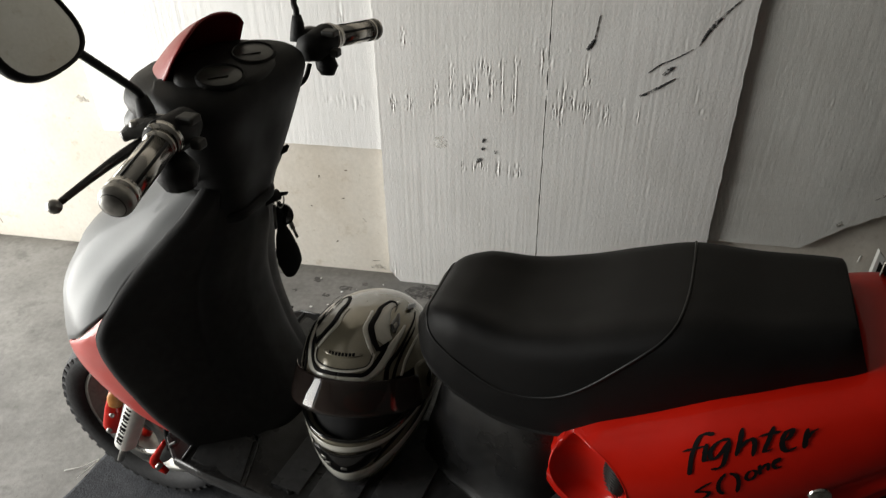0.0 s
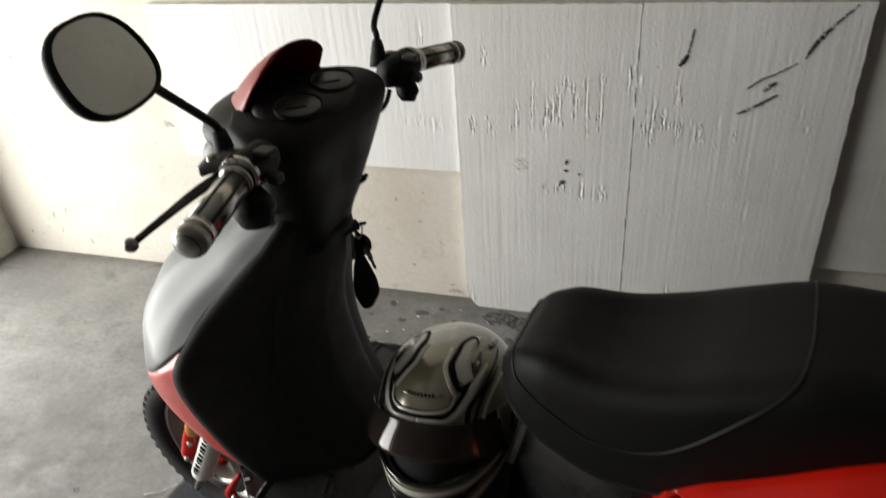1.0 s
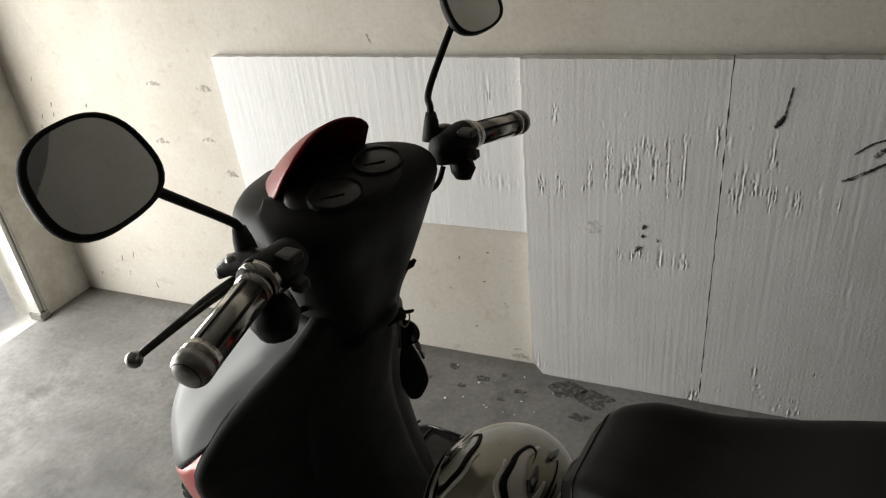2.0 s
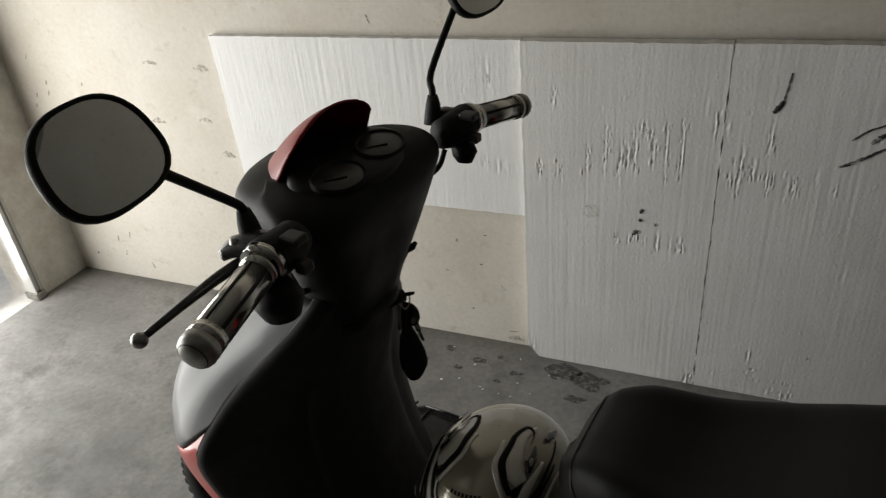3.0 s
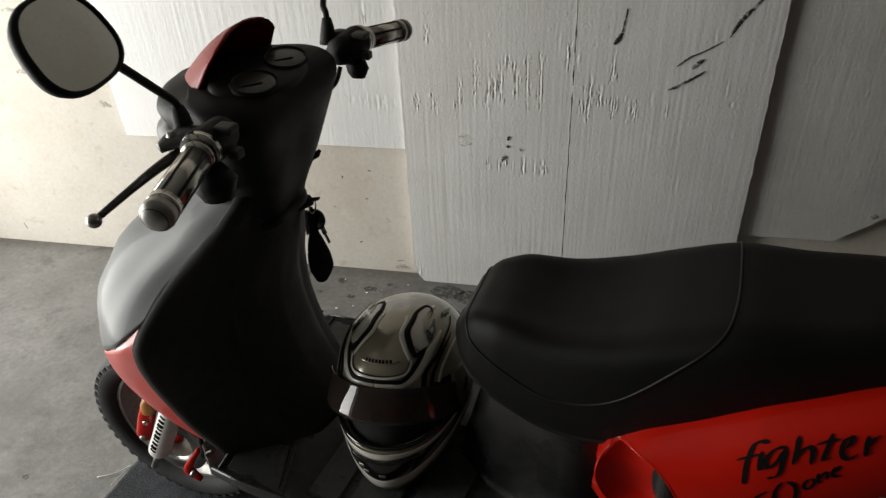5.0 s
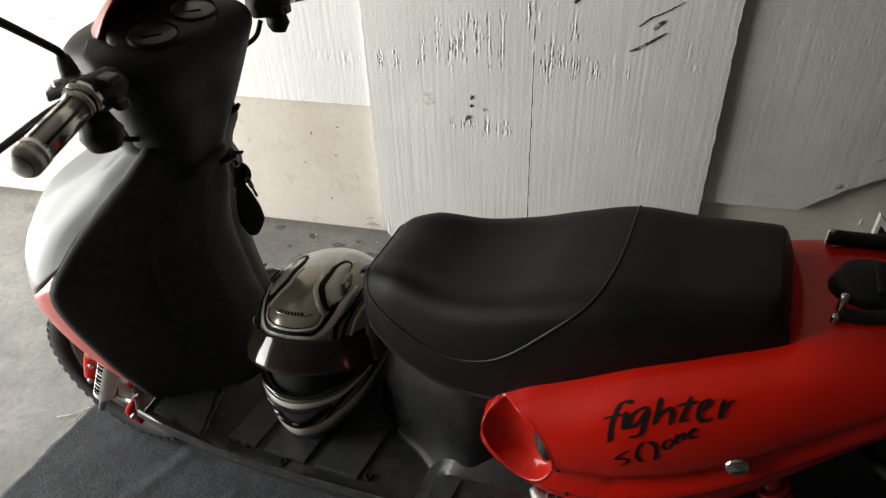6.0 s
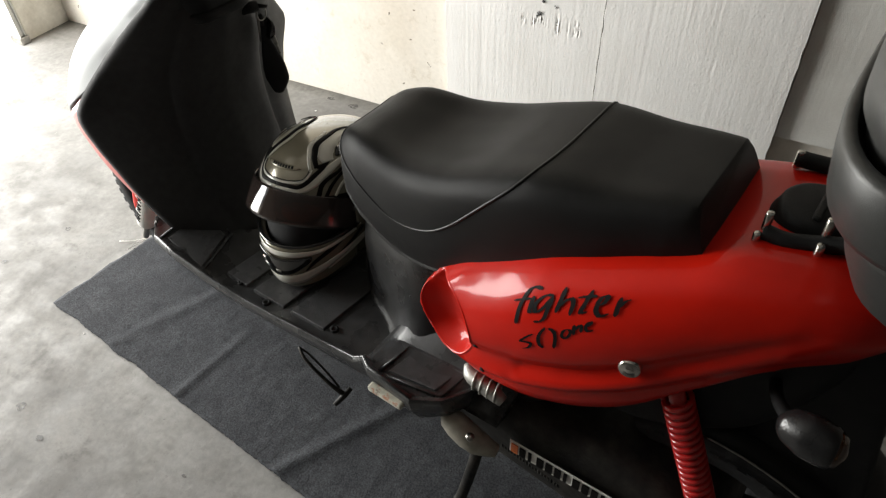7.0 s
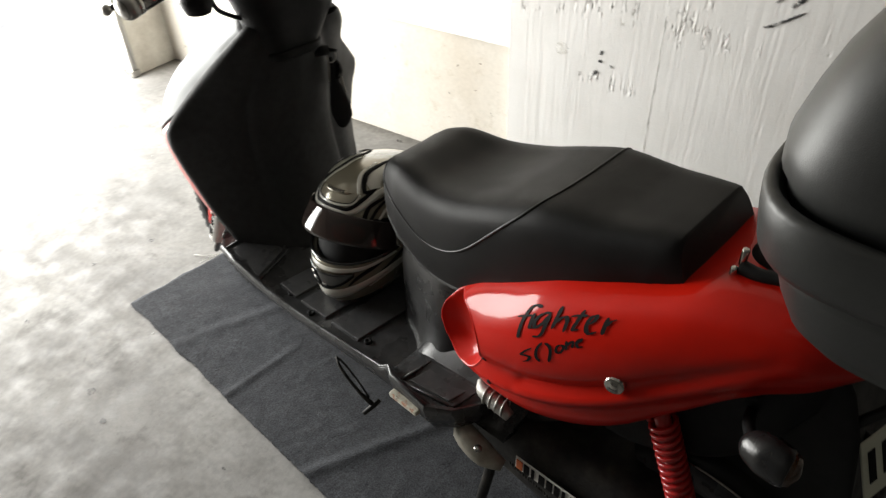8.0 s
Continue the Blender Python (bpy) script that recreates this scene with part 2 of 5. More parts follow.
def spun(profile, seg, m=Matrix(), bm=None, cap=False):
    """A turned body: profile of (radius, height) about z, then placed by m."""
    rows = [[m @ Vector((r * math.cos(2 * math.pi * j / seg), r * math.sin(2 * math.pi * j / seg), h)) for j in range(seg)] for r, h in profile]
    return grid_bm(rows, True, cap, bm)


def block(x0, x1, y0, y1, z0, z1, bm=None):
    bm = bm or bmesh.new()
    m = Matrix.Translation(((x0 + x1) / 2, (y0 + y1) / 2, (z0 + z1) / 2)) @ Matrix.Diagonal((x1 - x0, y1 - y0, z1 - z0, 1))
    bmesh.ops.create_cube(bm, size=1, matrix=m)
    return bm


def empty(name, m, label, category, group="", kind=""):
    ob = new(name)
    ob.empty_display_size = 0.1
    ob.matrix_world = m
    return tagged(ob, label, category, group, kind)


# ---- the garage ----
WALL_Y, DOOR_X = 2.07, -2.49


def structure(name, bm, mat, label, smooth=False, bevel=0.0):
    return tagged(part(name, bm, mat, None, "", smooth, bevel), label, "", "", "structure")


floor_rows = [[Vector((-2.5 + 6.6 * i / 90, -4.0 + 6.1 * j / 60, 0.0)) for j in range(61)] for i in range(91)]
structure("floor", sheet(floor_rows, -0.12), M_FLOOR, "stained grey concrete garage floor", True)
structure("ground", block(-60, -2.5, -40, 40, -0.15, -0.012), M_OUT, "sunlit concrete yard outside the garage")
structure("wall_back", block(DOOR_X, 4.1, WALL_Y, WALL_Y + 0.2, -0.02, 2.5), M_WALL, "stained off-white plaster garage wall")
# unseen walls and ceiling, added dark so that little light bounces back
structure("wall_right", block(4.1, 4.3, -4.0, WALL_Y + 0.2, -0.02, 2.5), M_DIM, "unseen dark side wall that limits bounced light")
structure("wall_front", block(DOOR_X, 4.1, -4.2, -4.0, -0.02, 2.5), M_DIM, "unseen dark front wall that limits bounced light")
structure("ceiling", block(-2.7, 4.3, -4.2, WALL_Y + 0.2, 2.5, 2.65), M_CEIL, "unseen dark ceiling that limits bounced light")
structure("wall_left", block(-2.7, DOOR_X, 1.846, WALL_Y + 0.2, -0.02, 2.5), M_JAMB, "dirty plaster jamb beside the open garage door", bevel=0.006)
# far jamb and lintel are unseen, placed to trim light from the opening
structure("wall_left_unseen", block(-2.7, DOOR_X, -4.2, -0.4, -0.02, 2.5), M_JAMB, "plaster jamb")
structure("wall_lintel", block(-2.7, DOOR_X, -0.4, 1.846, 1.75, 2.5), M_JAMB, "unseen lintel set low to cut the door light")


# ---- foam boards on the wall ----
def foam_board(name, x0, x1, z0, z1, y_front, thick, mat, label, seed, gashes, outline=None, ribs=0.00023, streaks=()):
    """A polystyrene board with trowelled vertical grooves and gouges in its face."""
    rnd = random.Random(seed)
    cuts = []
    for cx, cz, sx, sz, count, depth in gashes:
        for _ in range(count):
            cuts.append((cx + rnd.gauss(0, sx), cz + rnd.gauss(0, sz), rnd.uniform(0.0014, 0.0044), rnd.choice((0.003, 0.005, 0.008, 0.020)) * rnd.uniform(0.7, 1.3), depth * rnd.uniform(0.3, 1.1)))
    for cx, cz, h in streaks:
        cuts.append((cx, cz, 0.0024, h * 0.75, 0.0030))
        for _ in range(7):
            cuts.append((cx + rnd.gauss(0, 0.007), cz + rnd.uniform(-h, h), rnd.uniform(0.0014, 0.0028), rnd.uniform(0.004, 0.014), rnd.choice((-0.0030, 0.0022, 0.0032))))
    fine = 0.0023 if streaks else 0.0030
    nx, nz = int((x1 - x0) / fine), int((z1 - z0) / (0.0042 if streaks else 0.007))
    rows = []
    for i in range(nx + 1):
        x = x0 + (x1 - x0) * i / nx
        row = []
        near = [c for c in cuts if abs(c[0] - x) < 3 * c[2]]
        for j in range(nz + 1):
            z = z0 + (z1 - z0) * j / nz
            d = ribs * (0.4 + 1.6 * max(0.0, 0.5 + noise.noise((x * 7, seed, z * 4)))) * noise.noise((x * 95, seed * 3.1, z * 1.6)) + 0.8 * ribs * noise.noise((x * 160, seed, z * 5)) + 0.0015 * noise.noise((x * 6, z * 6, seed))
            for cx, cz, w, h, dep in near:
                q = ((x - cx) / w) ** 2 + ((z - cz) / h) ** 2
                if q < 6:
                    d -= dep * math.exp(-q) * max(0.0, 0.5 + 1.3 * noise.noise((x * 220, z * 130, 2))) - 0.45 * dep * math.exp(-((x - cx - 2 * w) / w) ** 2 - ((z - cz) / h) ** 2)
            d += 0.0006 * max(0.0, noise.noise((x * 260, z * 260, seed)) - 0.25) * 3
            ex, ez = x, z
            if outline:
                ex, ez = outline(x, z)
            if i in (0, nx):
                ex += 0.003 * noise.noise((z * 25, seed, 0))
            if j in (0, nz):
                ez += 0.0018 * noise.noise((x * 30, seed, 4)) - 0.004 * max(0.0, noise.noise((x * 55, seed, 9)) - 0.35)
            row.append(Vector((ex, y_front - d, ez)))
        rows.append(row)
    bm = grid_bm(rows)
    edge = [r[0] for r in rows] + rows[-1][1:] + [r[-1] for r in rows[-2::-1]] + rows[0][-2:0:-1]
    rim = [edge, [Vector((p.x, y_front + thick, p.z)) for p in edge]]
    grid_bm(rim, True, False, bm)
    bmesh.ops.remove_doubles(bm, verts=bm.verts, dist=0.0002)
    return tagged(part(name, bm, mat, auto=50), label, "foam board", "foam boards against the wall")


def chipped(x, z):
    """The lower corner of the first board is broken off at a slant."""
    lift = max(0.0, 0.045 - (x + 0.456) * 1.3)
    return x, max(z, lift) if z < 0.05 else z


def ragged(x, z):
    """The lower edge of the old board climbs where a piece has broken away."""
    low = 0.27
    if x > 0.87:
        low = 0.27 + 0.14 * min(1, (x - 0.87) / 0.2) ** 0.9 + max(0, x - 1.07) * 0.42 + 0.008 * noise.noise((x * 22, 0, 0))
    top = 1.035
    return x, low + (z - 0.27) / (top - 0.27) * (top - low)


GOUGES = [(-0.10, 0.478, 0.06, 0.012, 12, 0.004), (-0.2, 0.85, 0.14, 0.06, 7, 0.002), (-0.1, 0.2, 0.25, 0.12, 8, 0.002), (0.04, 0.02, 0.012, 0.008, 12, 0.006), (-0.44, 0.05, 0.01, 0.03, 8, 0.004)]
GOUGES_B = [(0.17, 0.69, 0.06, 0.025, 12, 0.004), (0.22, 0.06, 0.05, 0.02, 10, 0.005), (0.3, 0.02, 0.05, 0.01, 8, 0.005), (0.22, 0.16, 0.05, 0.015, 6, 0.004), (0.12, 0.9, 0.06, 0.05, 5, 0.002), (0.4, 0.6, 0.12, 0.2, 8, 0.002)]
STREAKS = [(-0.369, 0.89, 0.025), (-0.277, 0.706, 0.045), (-0.229, 0.743, 0.075), (-0.189, 0.705, 0.07), (-0.170, 0.73, 0.04), (-0.151, 0.745, 0.07), (-0.132, 0.80, 0.02), (-0.106, 0.75, 0.06), (-0.075, 0.757, 0.085), (-0.036, 0.745, 0.09), (0.036, 0.835, 0.045), (-0.358, 0.683, 0.03), (-0.409, 0.68, 0.02), (-0.137, 0.495, 0.015), (-0.02, 0.47, 0.018)]
STREAKS_B = [(0.105, 0.72, 0.075), (0.136, 0.707, 0.02), (0.175, 0.685, 0.025), (0.233, 0.677, 0.03), (0.085, 0.68, 0.02), (0.165, 0.80, 0.05)]
board_a = foam_board("foam_board", -0.456, 0.0562, 0.0, 1.028, 2.026, 0.04, M_FOAM, "gouged white polystyrene board with a chipped lower corner", 1, GOUGES, chipped, streaks=STREAKS)
board_b = foam_board("foam_board", 0.0584, 0.588, 0.0, 1.03, 2.025, 0.04, M_FOAM, "white polystyrene board with black scrape marks", 2, GOUGES_B, streaks=STREAKS_B)
foam_board("foam_board", -1.462, -0.459, 0.510, 1.026, 2.044, 0.024, M_FOAM_NEW, "smooth white polystyrene board fixed on the wall", 3, [(-0.57, 0.668, 0.05, 0.006, 26, 0.0026), (-0.57, 0.93, 0.03, 0.03, 6, 0.003)], lambda x, z: (x - 0.012 * (z - 0.518) * (x < -1.3), z), 0.0003)
board_d = foam_board("foam_board", 0.5915, 1.75, 0.27, 1.035, 2.048, 0.02, M_FOAM_OLD, "greyish polystyrene board with a broken lower edge", 4, [(0.75, 0.8, 0.1, 0.06, 8, 0.003), (1.05, 0.8, 0.1, 0.1, 8, 0.004)], ragged, 0.0002)


def smear(parent, pts, widths, y, seed, name="scrape_mark", mat=None):
    """An irregular mark that lies on a board, along pts of (x, z)."""
    rnd = random.Random(seed)
    path = cr([(x, 0, z) for x, z in pts], 26)
    ws = [v.x for v in lin([(w, 0, 0) for w in widths], 26)]
    rows = []
    for i, p in enumerate(path):
        d = (path[min(i + 1, 25)] - path[max(i - 1, 0)]).normalized()
        s = Vector((-d.z, 0, d.x))
        a, b = ws[i] * rnd.uniform(0.5, 1.2), ws[i] * rnd.uniform(0.5, 1.2)
        rows.append([Vector((q.x, yy, q.z)) for q, yy in ((p + s * a, y + 0.003), (p + s * a * 0.9, y), (p - s * b * 0.9, y), (p - s * b, y + 0.003))])
    return part(name, grid_bm(rows), mat or M_SCUFF, parent)


YF = 2.0225
for k, (pts, ws) in enumerate([
        ([(0.161, 0.869), (0.172, 0.884), (0.179, 0.899)], [0.004, 0.008, 0.003]), ([(0.179, 0.899), (0.183, 0.93), (0.187, 0.965)], [0.002, 0.0012, 0.0006]),
        ([(0.549, 1.024), (0.517, 0.989), (0.489, 0.954)], [0.0008, 0.002, 0.005]), ([(0.489, 0.954), (0.471, 0.926), (0.457, 0.893)], [0.006, 0.005, 0.0015]),
        ([(0.375, 0.807), (0.391, 0.823), (0.403, 0.833)], [0.003, 0.006, 0.002]), ([(0.320, 0.743), (0.351, 0.759), (0.392, 0.787), (0.409, 0.799)], [0.003, 0.004, 0.0025, 0.0006]),
        ([(0.335, 0.812), (0.363, 0.836), (0.40, 0.855), (0.443, 0.882)], [0.0016, 0.0022, 0.0018, 0.0012])]):
    smear(board_b, pts, ws, YF, k + 1)
smear(board_a, [(-0.146, 0.498), (-0.138, 0.508), (-0.132, 0.513)], [0.003, 0.007, 0.002], YF, 7)
smear(board_a, [(-0.092, 0.534), (-0.088, 0.54)], [0.004, 0.004], YF, 8)
smear(board_a, [(-0.13, 0.543), (-0.126, 0.549)], [0.004, 0.004], YF, 9)
smear(board_a, [(-0.128, 0.567), (-0.124, 0.58)], [0.003, 0.004], YF, 10)
bm = bmesh.new()
bm.faces.new([bm.verts.new((-0.262 + 0.022 * (1 + 0.3 * noise.noise((q * 0.5, 1, 0))) * math.cos(q * 0.2244), 2.0232, 0.560 + 0.022 * math.sin(q * 0.2244))) for q in range(28)])
part("stain", bm, patchy(material("faint_stain", (0.55, 0.51, 0.43), 0.8, noise_scale=60, vary=0.1), 90, 0.40, 0.75, 0.5), board_a, "", False)
smear(board_d, [(1.03, 0.455), (1.06, 0.475), (1.10, 0.482)], [0.001, 0.004, 0.001], 2.046, 11, "stain", M_STAIN)
smear(board_d, [(0.95, 0.36), (0.965, 0.37)], [0.008, 0.008], 2.046, 12, "stain", M_STAIN)

# ---- felt mat under the scooter ----
SC = pose(-0.3125, 1.026, 0, 0, 0, -8.8)
mat_rows = []
for i in range(301):
    u = i / 300
    row = []
    for j in range(91):
        v = j / 90
        x, y = -0.705 + 2.3 * u, -0.358 + 0.62 * v
        if i in (0, 300):
            x += 0.008 * noise.noise((y * 14, 3, 0)) + 0.0035 * noise.noise((y * 95, 5, 0))
        if j in (0, 90):
            y += 0.006 * noise.noise((x * 11, 7, 0)) - 0.004 * u + 0.0035 * noise.noise((x * 95, 2, 0))
        h = 0.005 + 0.0025 * noise.noise((x * 5, y * 5, 1)) + 0.0012 * noise.noise((x * 38, y * 38, 4)) + 0.0008 * noise.noise((x * 90, y * 90, 8)) + 0.004 * math.exp(-((x + 0.165) / 0.012) ** 2) / (1 + math.exp((y + 0.12) * 40)) + 0.006 * math.exp(-((x - 0.218 - 0.41 * (y + 0.288)) / 0.018) ** 2) + 0.003 * math.exp(-((x + 0.42 - 0.3 * (y + 0.3)) / 0.02) ** 2)
        row.append(SC @ Vector((x, y, h)))
    mat_rows.append(row)
tagged(part("floor_mat", sheet(mat_rows, -0.004), M_MAT), "dark grey felt mat lying on the concrete floor", "mat")


# ---- marks on the wall and floor, and crumbs ----
wall_back = bpy.data.objects["wall_back"]
patchy(M_STAIN, 60, 0.38, 0.62, 0.6)
M_CHIP = patchy(material("wall_chip", (0.24, 0.2, 0.15), 0.9, noise_scale=80, vary=0.3), 150, 0.36, 0.58, 0.8)
for k, (x, z, l, a) in enumerate([(-2.354, 0.935, 0.02, 60), (-2.30, 0.84, 0.022, 65), (-2.307, 0.799, 0.02, 65), (-2.374, 0.789, 0.02, 62), (-2.396, 0.748, 0.02, 60), (-2.225, 0.181, 0.03, 75), (-2.153, 0.207, 0.028, 70), (-2.377, 0.09, 0.02, 60), (-2.206, 0.115, 0.026, 70),
                               (-2.076, 0.071, 0.03, 100), (-0.913, 1.071, 0.03, 110), (-2.121, 0.838, 0.02, 70), (-0.62, 0.30, 0.012, 20), (-0.55, 0.22, 0.02, 130), (-0.70, 0.38, 0.012, 70), (-0.60, 0.41, 0.01, 0), (-0.52, 0.05, 0.03, 10), (-0.66, 0.12, 0.012, 40), (-0.74, 0.26, 0.01, 150)]):
    dx, dz = l * math.cos(radians(a)), l * math.sin(radians(a))
    smear(wall_back, [(x - dx / 2, z - dz / 2), (x, z), (x + dx / 2, z + dz / 2)], [0.0008, 0.0012 + 0.0022 * ((k * 37) % 10) / 10, 0.0006], WALL_Y - 0.0015, 40 + k, "chip", M_CHIP)
for k, (x, z, w) in enumerate([(-1.556, 0.912, 0.014), (-1.805, 0.716, 0.012), (-1.593, 0.729, 0.010), (-1.533, 0.608, 0.016), (-1.768, 0.925, 0.008), (-0.51, 0.02, 0.012)]):
    smear(wall_back, [(x - 0.03, z), (x, z + 0.004), (x + 0.03, z - 0.003)], [0.004, w, 0.004], WALL_Y - 0.0012, 70 + k, "stain", M_STAIN)
smear(wall_back, [(1.056, 0.225), (1.057, 0.237), (1.058, 0.248)], [0.003, 0.0035, 0.003], WALL_Y - 0.0015, 90, "label", M_WHITE)
floor_ob = bpy.data.objects["floor"]
M_OIL = material("oil_stain", (0.085, 0.081, 0.077), 0.6, noise_scale=60, vary=0.3)
patchy(M_OIL, 70, 0.38, 0.58, 0.85)


def blot(x, y, r, seed, stretch=1.0):
    """A dark irregular stain on the concrete."""
    ring = []
    for q in range(28):
        a = 2 * math.pi * q / 28
        f = r * (1 + 0.55 * noise.noise((math.cos(a) * 1.3 + seed * 7, math.sin(a) * 1.3, seed)))
        ring.append(Vector((x + f * math.cos(a) * stretch, y + f * math.sin(a), 0.0012)))
    bm = bmesh.new()
    bm.faces.new([bm.verts.new(p) for p in ring])
    return part("stain", bm, M_OIL, floor_ob, "", False)


for k, (x, y, r, st) in enumerate([(-0.325, 1.975, 0.035, 1.5), (-0.246, 1.951, 0.038, 1.6), (-0.47, 1.92, 0.012, 1.8), (-0.86, 2.01, 0.014, 1.4), (-0.72, 1.985, 0.015, 1.2), (-0.60, 1.95, 0.014, 2.0), (-0.54, 1.985, 0.010, 1.3), (-0.66, 1.90, 0.010, 1.5), (-0.27, 1.86, 0.018, 1.8), (-0.78, 1.91, 0.008, 1.2)]):
    blot(x, y, r, k + 1, st)
rnd = random.Random(21)
for k in range(26):
    blot(rnd.uniform(-1.5, -0.2), rnd.uniform(1.35, 2.03) if k % 3 else rnd.uniform(0.4, 1.3), rnd.uniform(0.003, 0.010), 30 + k, rnd.uniform(0.8, 2.2))

rnd = random.Random(9)
bm = bmesh.new()
for k in range(22):
    if k < 14:
        x, y, r = rnd.gauss(-0.5, 0.2), rnd.uniform(1.8, 2.01), rnd.uniform(0.0015, 0.0045)
    else:
        x, y, r = rnd.uniform(-1.9, -0.4), rnd.uniform(0.5, 1.9), rnd.uniform(0.001, 0.003)
    bmesh.ops.create_icosphere(bm, subdivisions=1, radius=r, matrix=Matrix.Translation((x, y, r * 0.3)) @ Matrix.Rotation(rnd.uniform(0, 6), 4, "Z") @ Matrix.Diagonal((rnd.uniform(0.8, 2.4), rnd.uniform(0.6, 1.1), 0.4, 1)))
tagged(part("foam_crumbs", bm, M_FOAM), "white polystyrene crumbs scattered on the concrete floor", "crumbs", "", "stuff")

# leaning white-framed panel below the broken board
panel = empty("framed_panel", pose(1.2, 2.03, 0), "small white triangular frame with a dark pane against the wall", "panel")
bm = bmesh.new()
outer = [(-0.117, 0), (-0.114, 0.295), (0.150, 0)]
inner = [(-0.104, 0.014), (-0.102, 0.256), (0.112, 0.014)]
vo = [[bm.verts.new((x, y, z)) for x, z in outer] for y in (0.0, 0.018)]
vi = [[bm.verts.new((x, y, z)) for x, z in inner] for y in (0.0, 0.018)]
for i in range(3):
    j = (i + 1) % 3
    bm.faces.new((vo[0][i], vo[0][j], vi[0][j], vi[0][i]))
    bm.faces.new((vo[1][i], vi[1][i], vi[1][j], vo[1][j]))
    bm.faces.new((vo[0][i], vo[1][i], vo[1][j], vo[0][j]))
    bm.faces.new((vi[0][i], vi[0][j], vi[1][j], vi[1][i]))
part("frame", bm, M_WHITE, panel, "white frame", False, 0.002)
bm = bmesh.new()
for y in (0.007, 0.012):
    bm.faces.new([bm.verts.new((x, y, z)) for x, z in inner])
part("pane", bm, M_GLOSS, panel, "dark pane", False)

# guide rail of the garage door beside the opening
rail = empty("door_rail", pose(-2.50, 1.80, 0), "pale metal guide rail of the garage door", "rail")
part("channel", block(-0.035, 0.012, 0.008, 0.044, 0.03, 2.4), M_PAPER, rail, "", False, 0.004)
part("lip", block(0.012, 0.022, 0.008, 0.014, 0.03, 2.15), M_PAPER, rail, "", False, 0.002)
part("lip", block(0.012, 0.022, 0.032, 0.038, 0.03, 2.15), M_PAPER, rail, "", False, 0.002)
part("foot", block(-0.04, 0.03, 0.0, 0.045, 0.0, 0.032), M_STEEL, rail, "", False, 0.003)

# pale thread at the edge of the mat
tagged(part("thread", tube([(-1.09, 1.05, 0.004), (-1.05, 1.068, 0.006), (-1.02, 1.10, 0.004), (-1.03, 1.06, 0.007), (-1.035, 1.03, 0.009)], 0.0012, 6, 24), M_WHITE), "pale loose thread on the concrete floor", "thread")


# ---- the scooter: x to the rear, y to its right, built about the middle of the handlebar ----
scooter = empty("motor_scooter", SC, "red and black motor scooter with silver nose on a mat", "scooter")


def contour(table, key):
    """Reads a table of (key, values...) smoothly at one key."""
    ks = [r[0] for r in table]
    i = 0
    while i < len(ks) - 2 and ks[i + 1] < key:
        i += 1
    t = min(1.0, max(0.0, (key - ks[i]) / (ks[i + 1] - ks[i])))
    rows = [table[max(i - 1, 0)], table[i], table[i + 1], table[min(i + 2, len(ks) - 1)]]
    out = []
    for a, b, c, d in zip(*[r[1:] for r in rows]):
        m0, m1 = (c - a) / 2, (d - b) / 2
        if i == 0:
            m0 = c - b
        if i == len(ks) - 2:
            m1 = c - b
        out.append((2 * t ** 3 - 3 * t * t + 1) * b + (t ** 3 - 2 * t * t + t) * m0 + (3 * t * t - 2 * t ** 3) * c + (t ** 3 - t * t) * m1)
    return out


# height, edge x, half width, middle x
SHIELD = [(0.40, -0.170, 0.175, -0.05), (0.50, -0.222, 0.203, -0.112), (0.586, -0.249, 0.221, -0.138), (0.668, -0.254, 0.240, -0.145), (0.728, -0.245, 0.251, -0.138), (0.747, -0.242, 0.242, -0.132), (0.778, -0.229, 0.219, -0.122),
          (0.812, -0.211, 0.192, -0.112), (0.848, -0.184, 0.172, -0.100), (0.891, -0.144, 0.149, -0.086), (0.931, -0.112, 0.119, -0.078), (0.955, -0.100, 0.090, -0.075)]


def shield_half(z):
    """The wing from its edge, the ridge, and the flat middle."""
    e, w, c = contour(SHIELD, z)
    r = min(0.098, 0.46 * w)
    f = min(1.0, max(0.0, (0.90 - z) / 0.08))
    ridge = Vector((c - 0.020, -r, z))
    wing = Vector((e + 0.012, -w * 0.985, z)).lerp(ridge, 0.52) + Vector((0.011 * f, 0, 0))
    pts = [(e, -w, z), (e + 0.012, -w * 0.985, z), wing, ridge + Vector((-0.007 * f - 0.005, -0.014, 0)), ridge, ridge + Vector((0.009, r * 0.22, 0)), (c - 0.004, -r * 0.38, z), (c, 0, z)]
    return cr(pts, 29)


rows = []
for i in range(44):
    z = 0.40 + 0.555 * i / 43
    half = shield_half(z)
    rows.append(half + [Vector((p.x, -p.y, p.z)) for p in half[-2::-1]])
part("leg_shield", sheet(rows, -0.012), M_SHIELD, scooter, "matt black plastic leg shield")

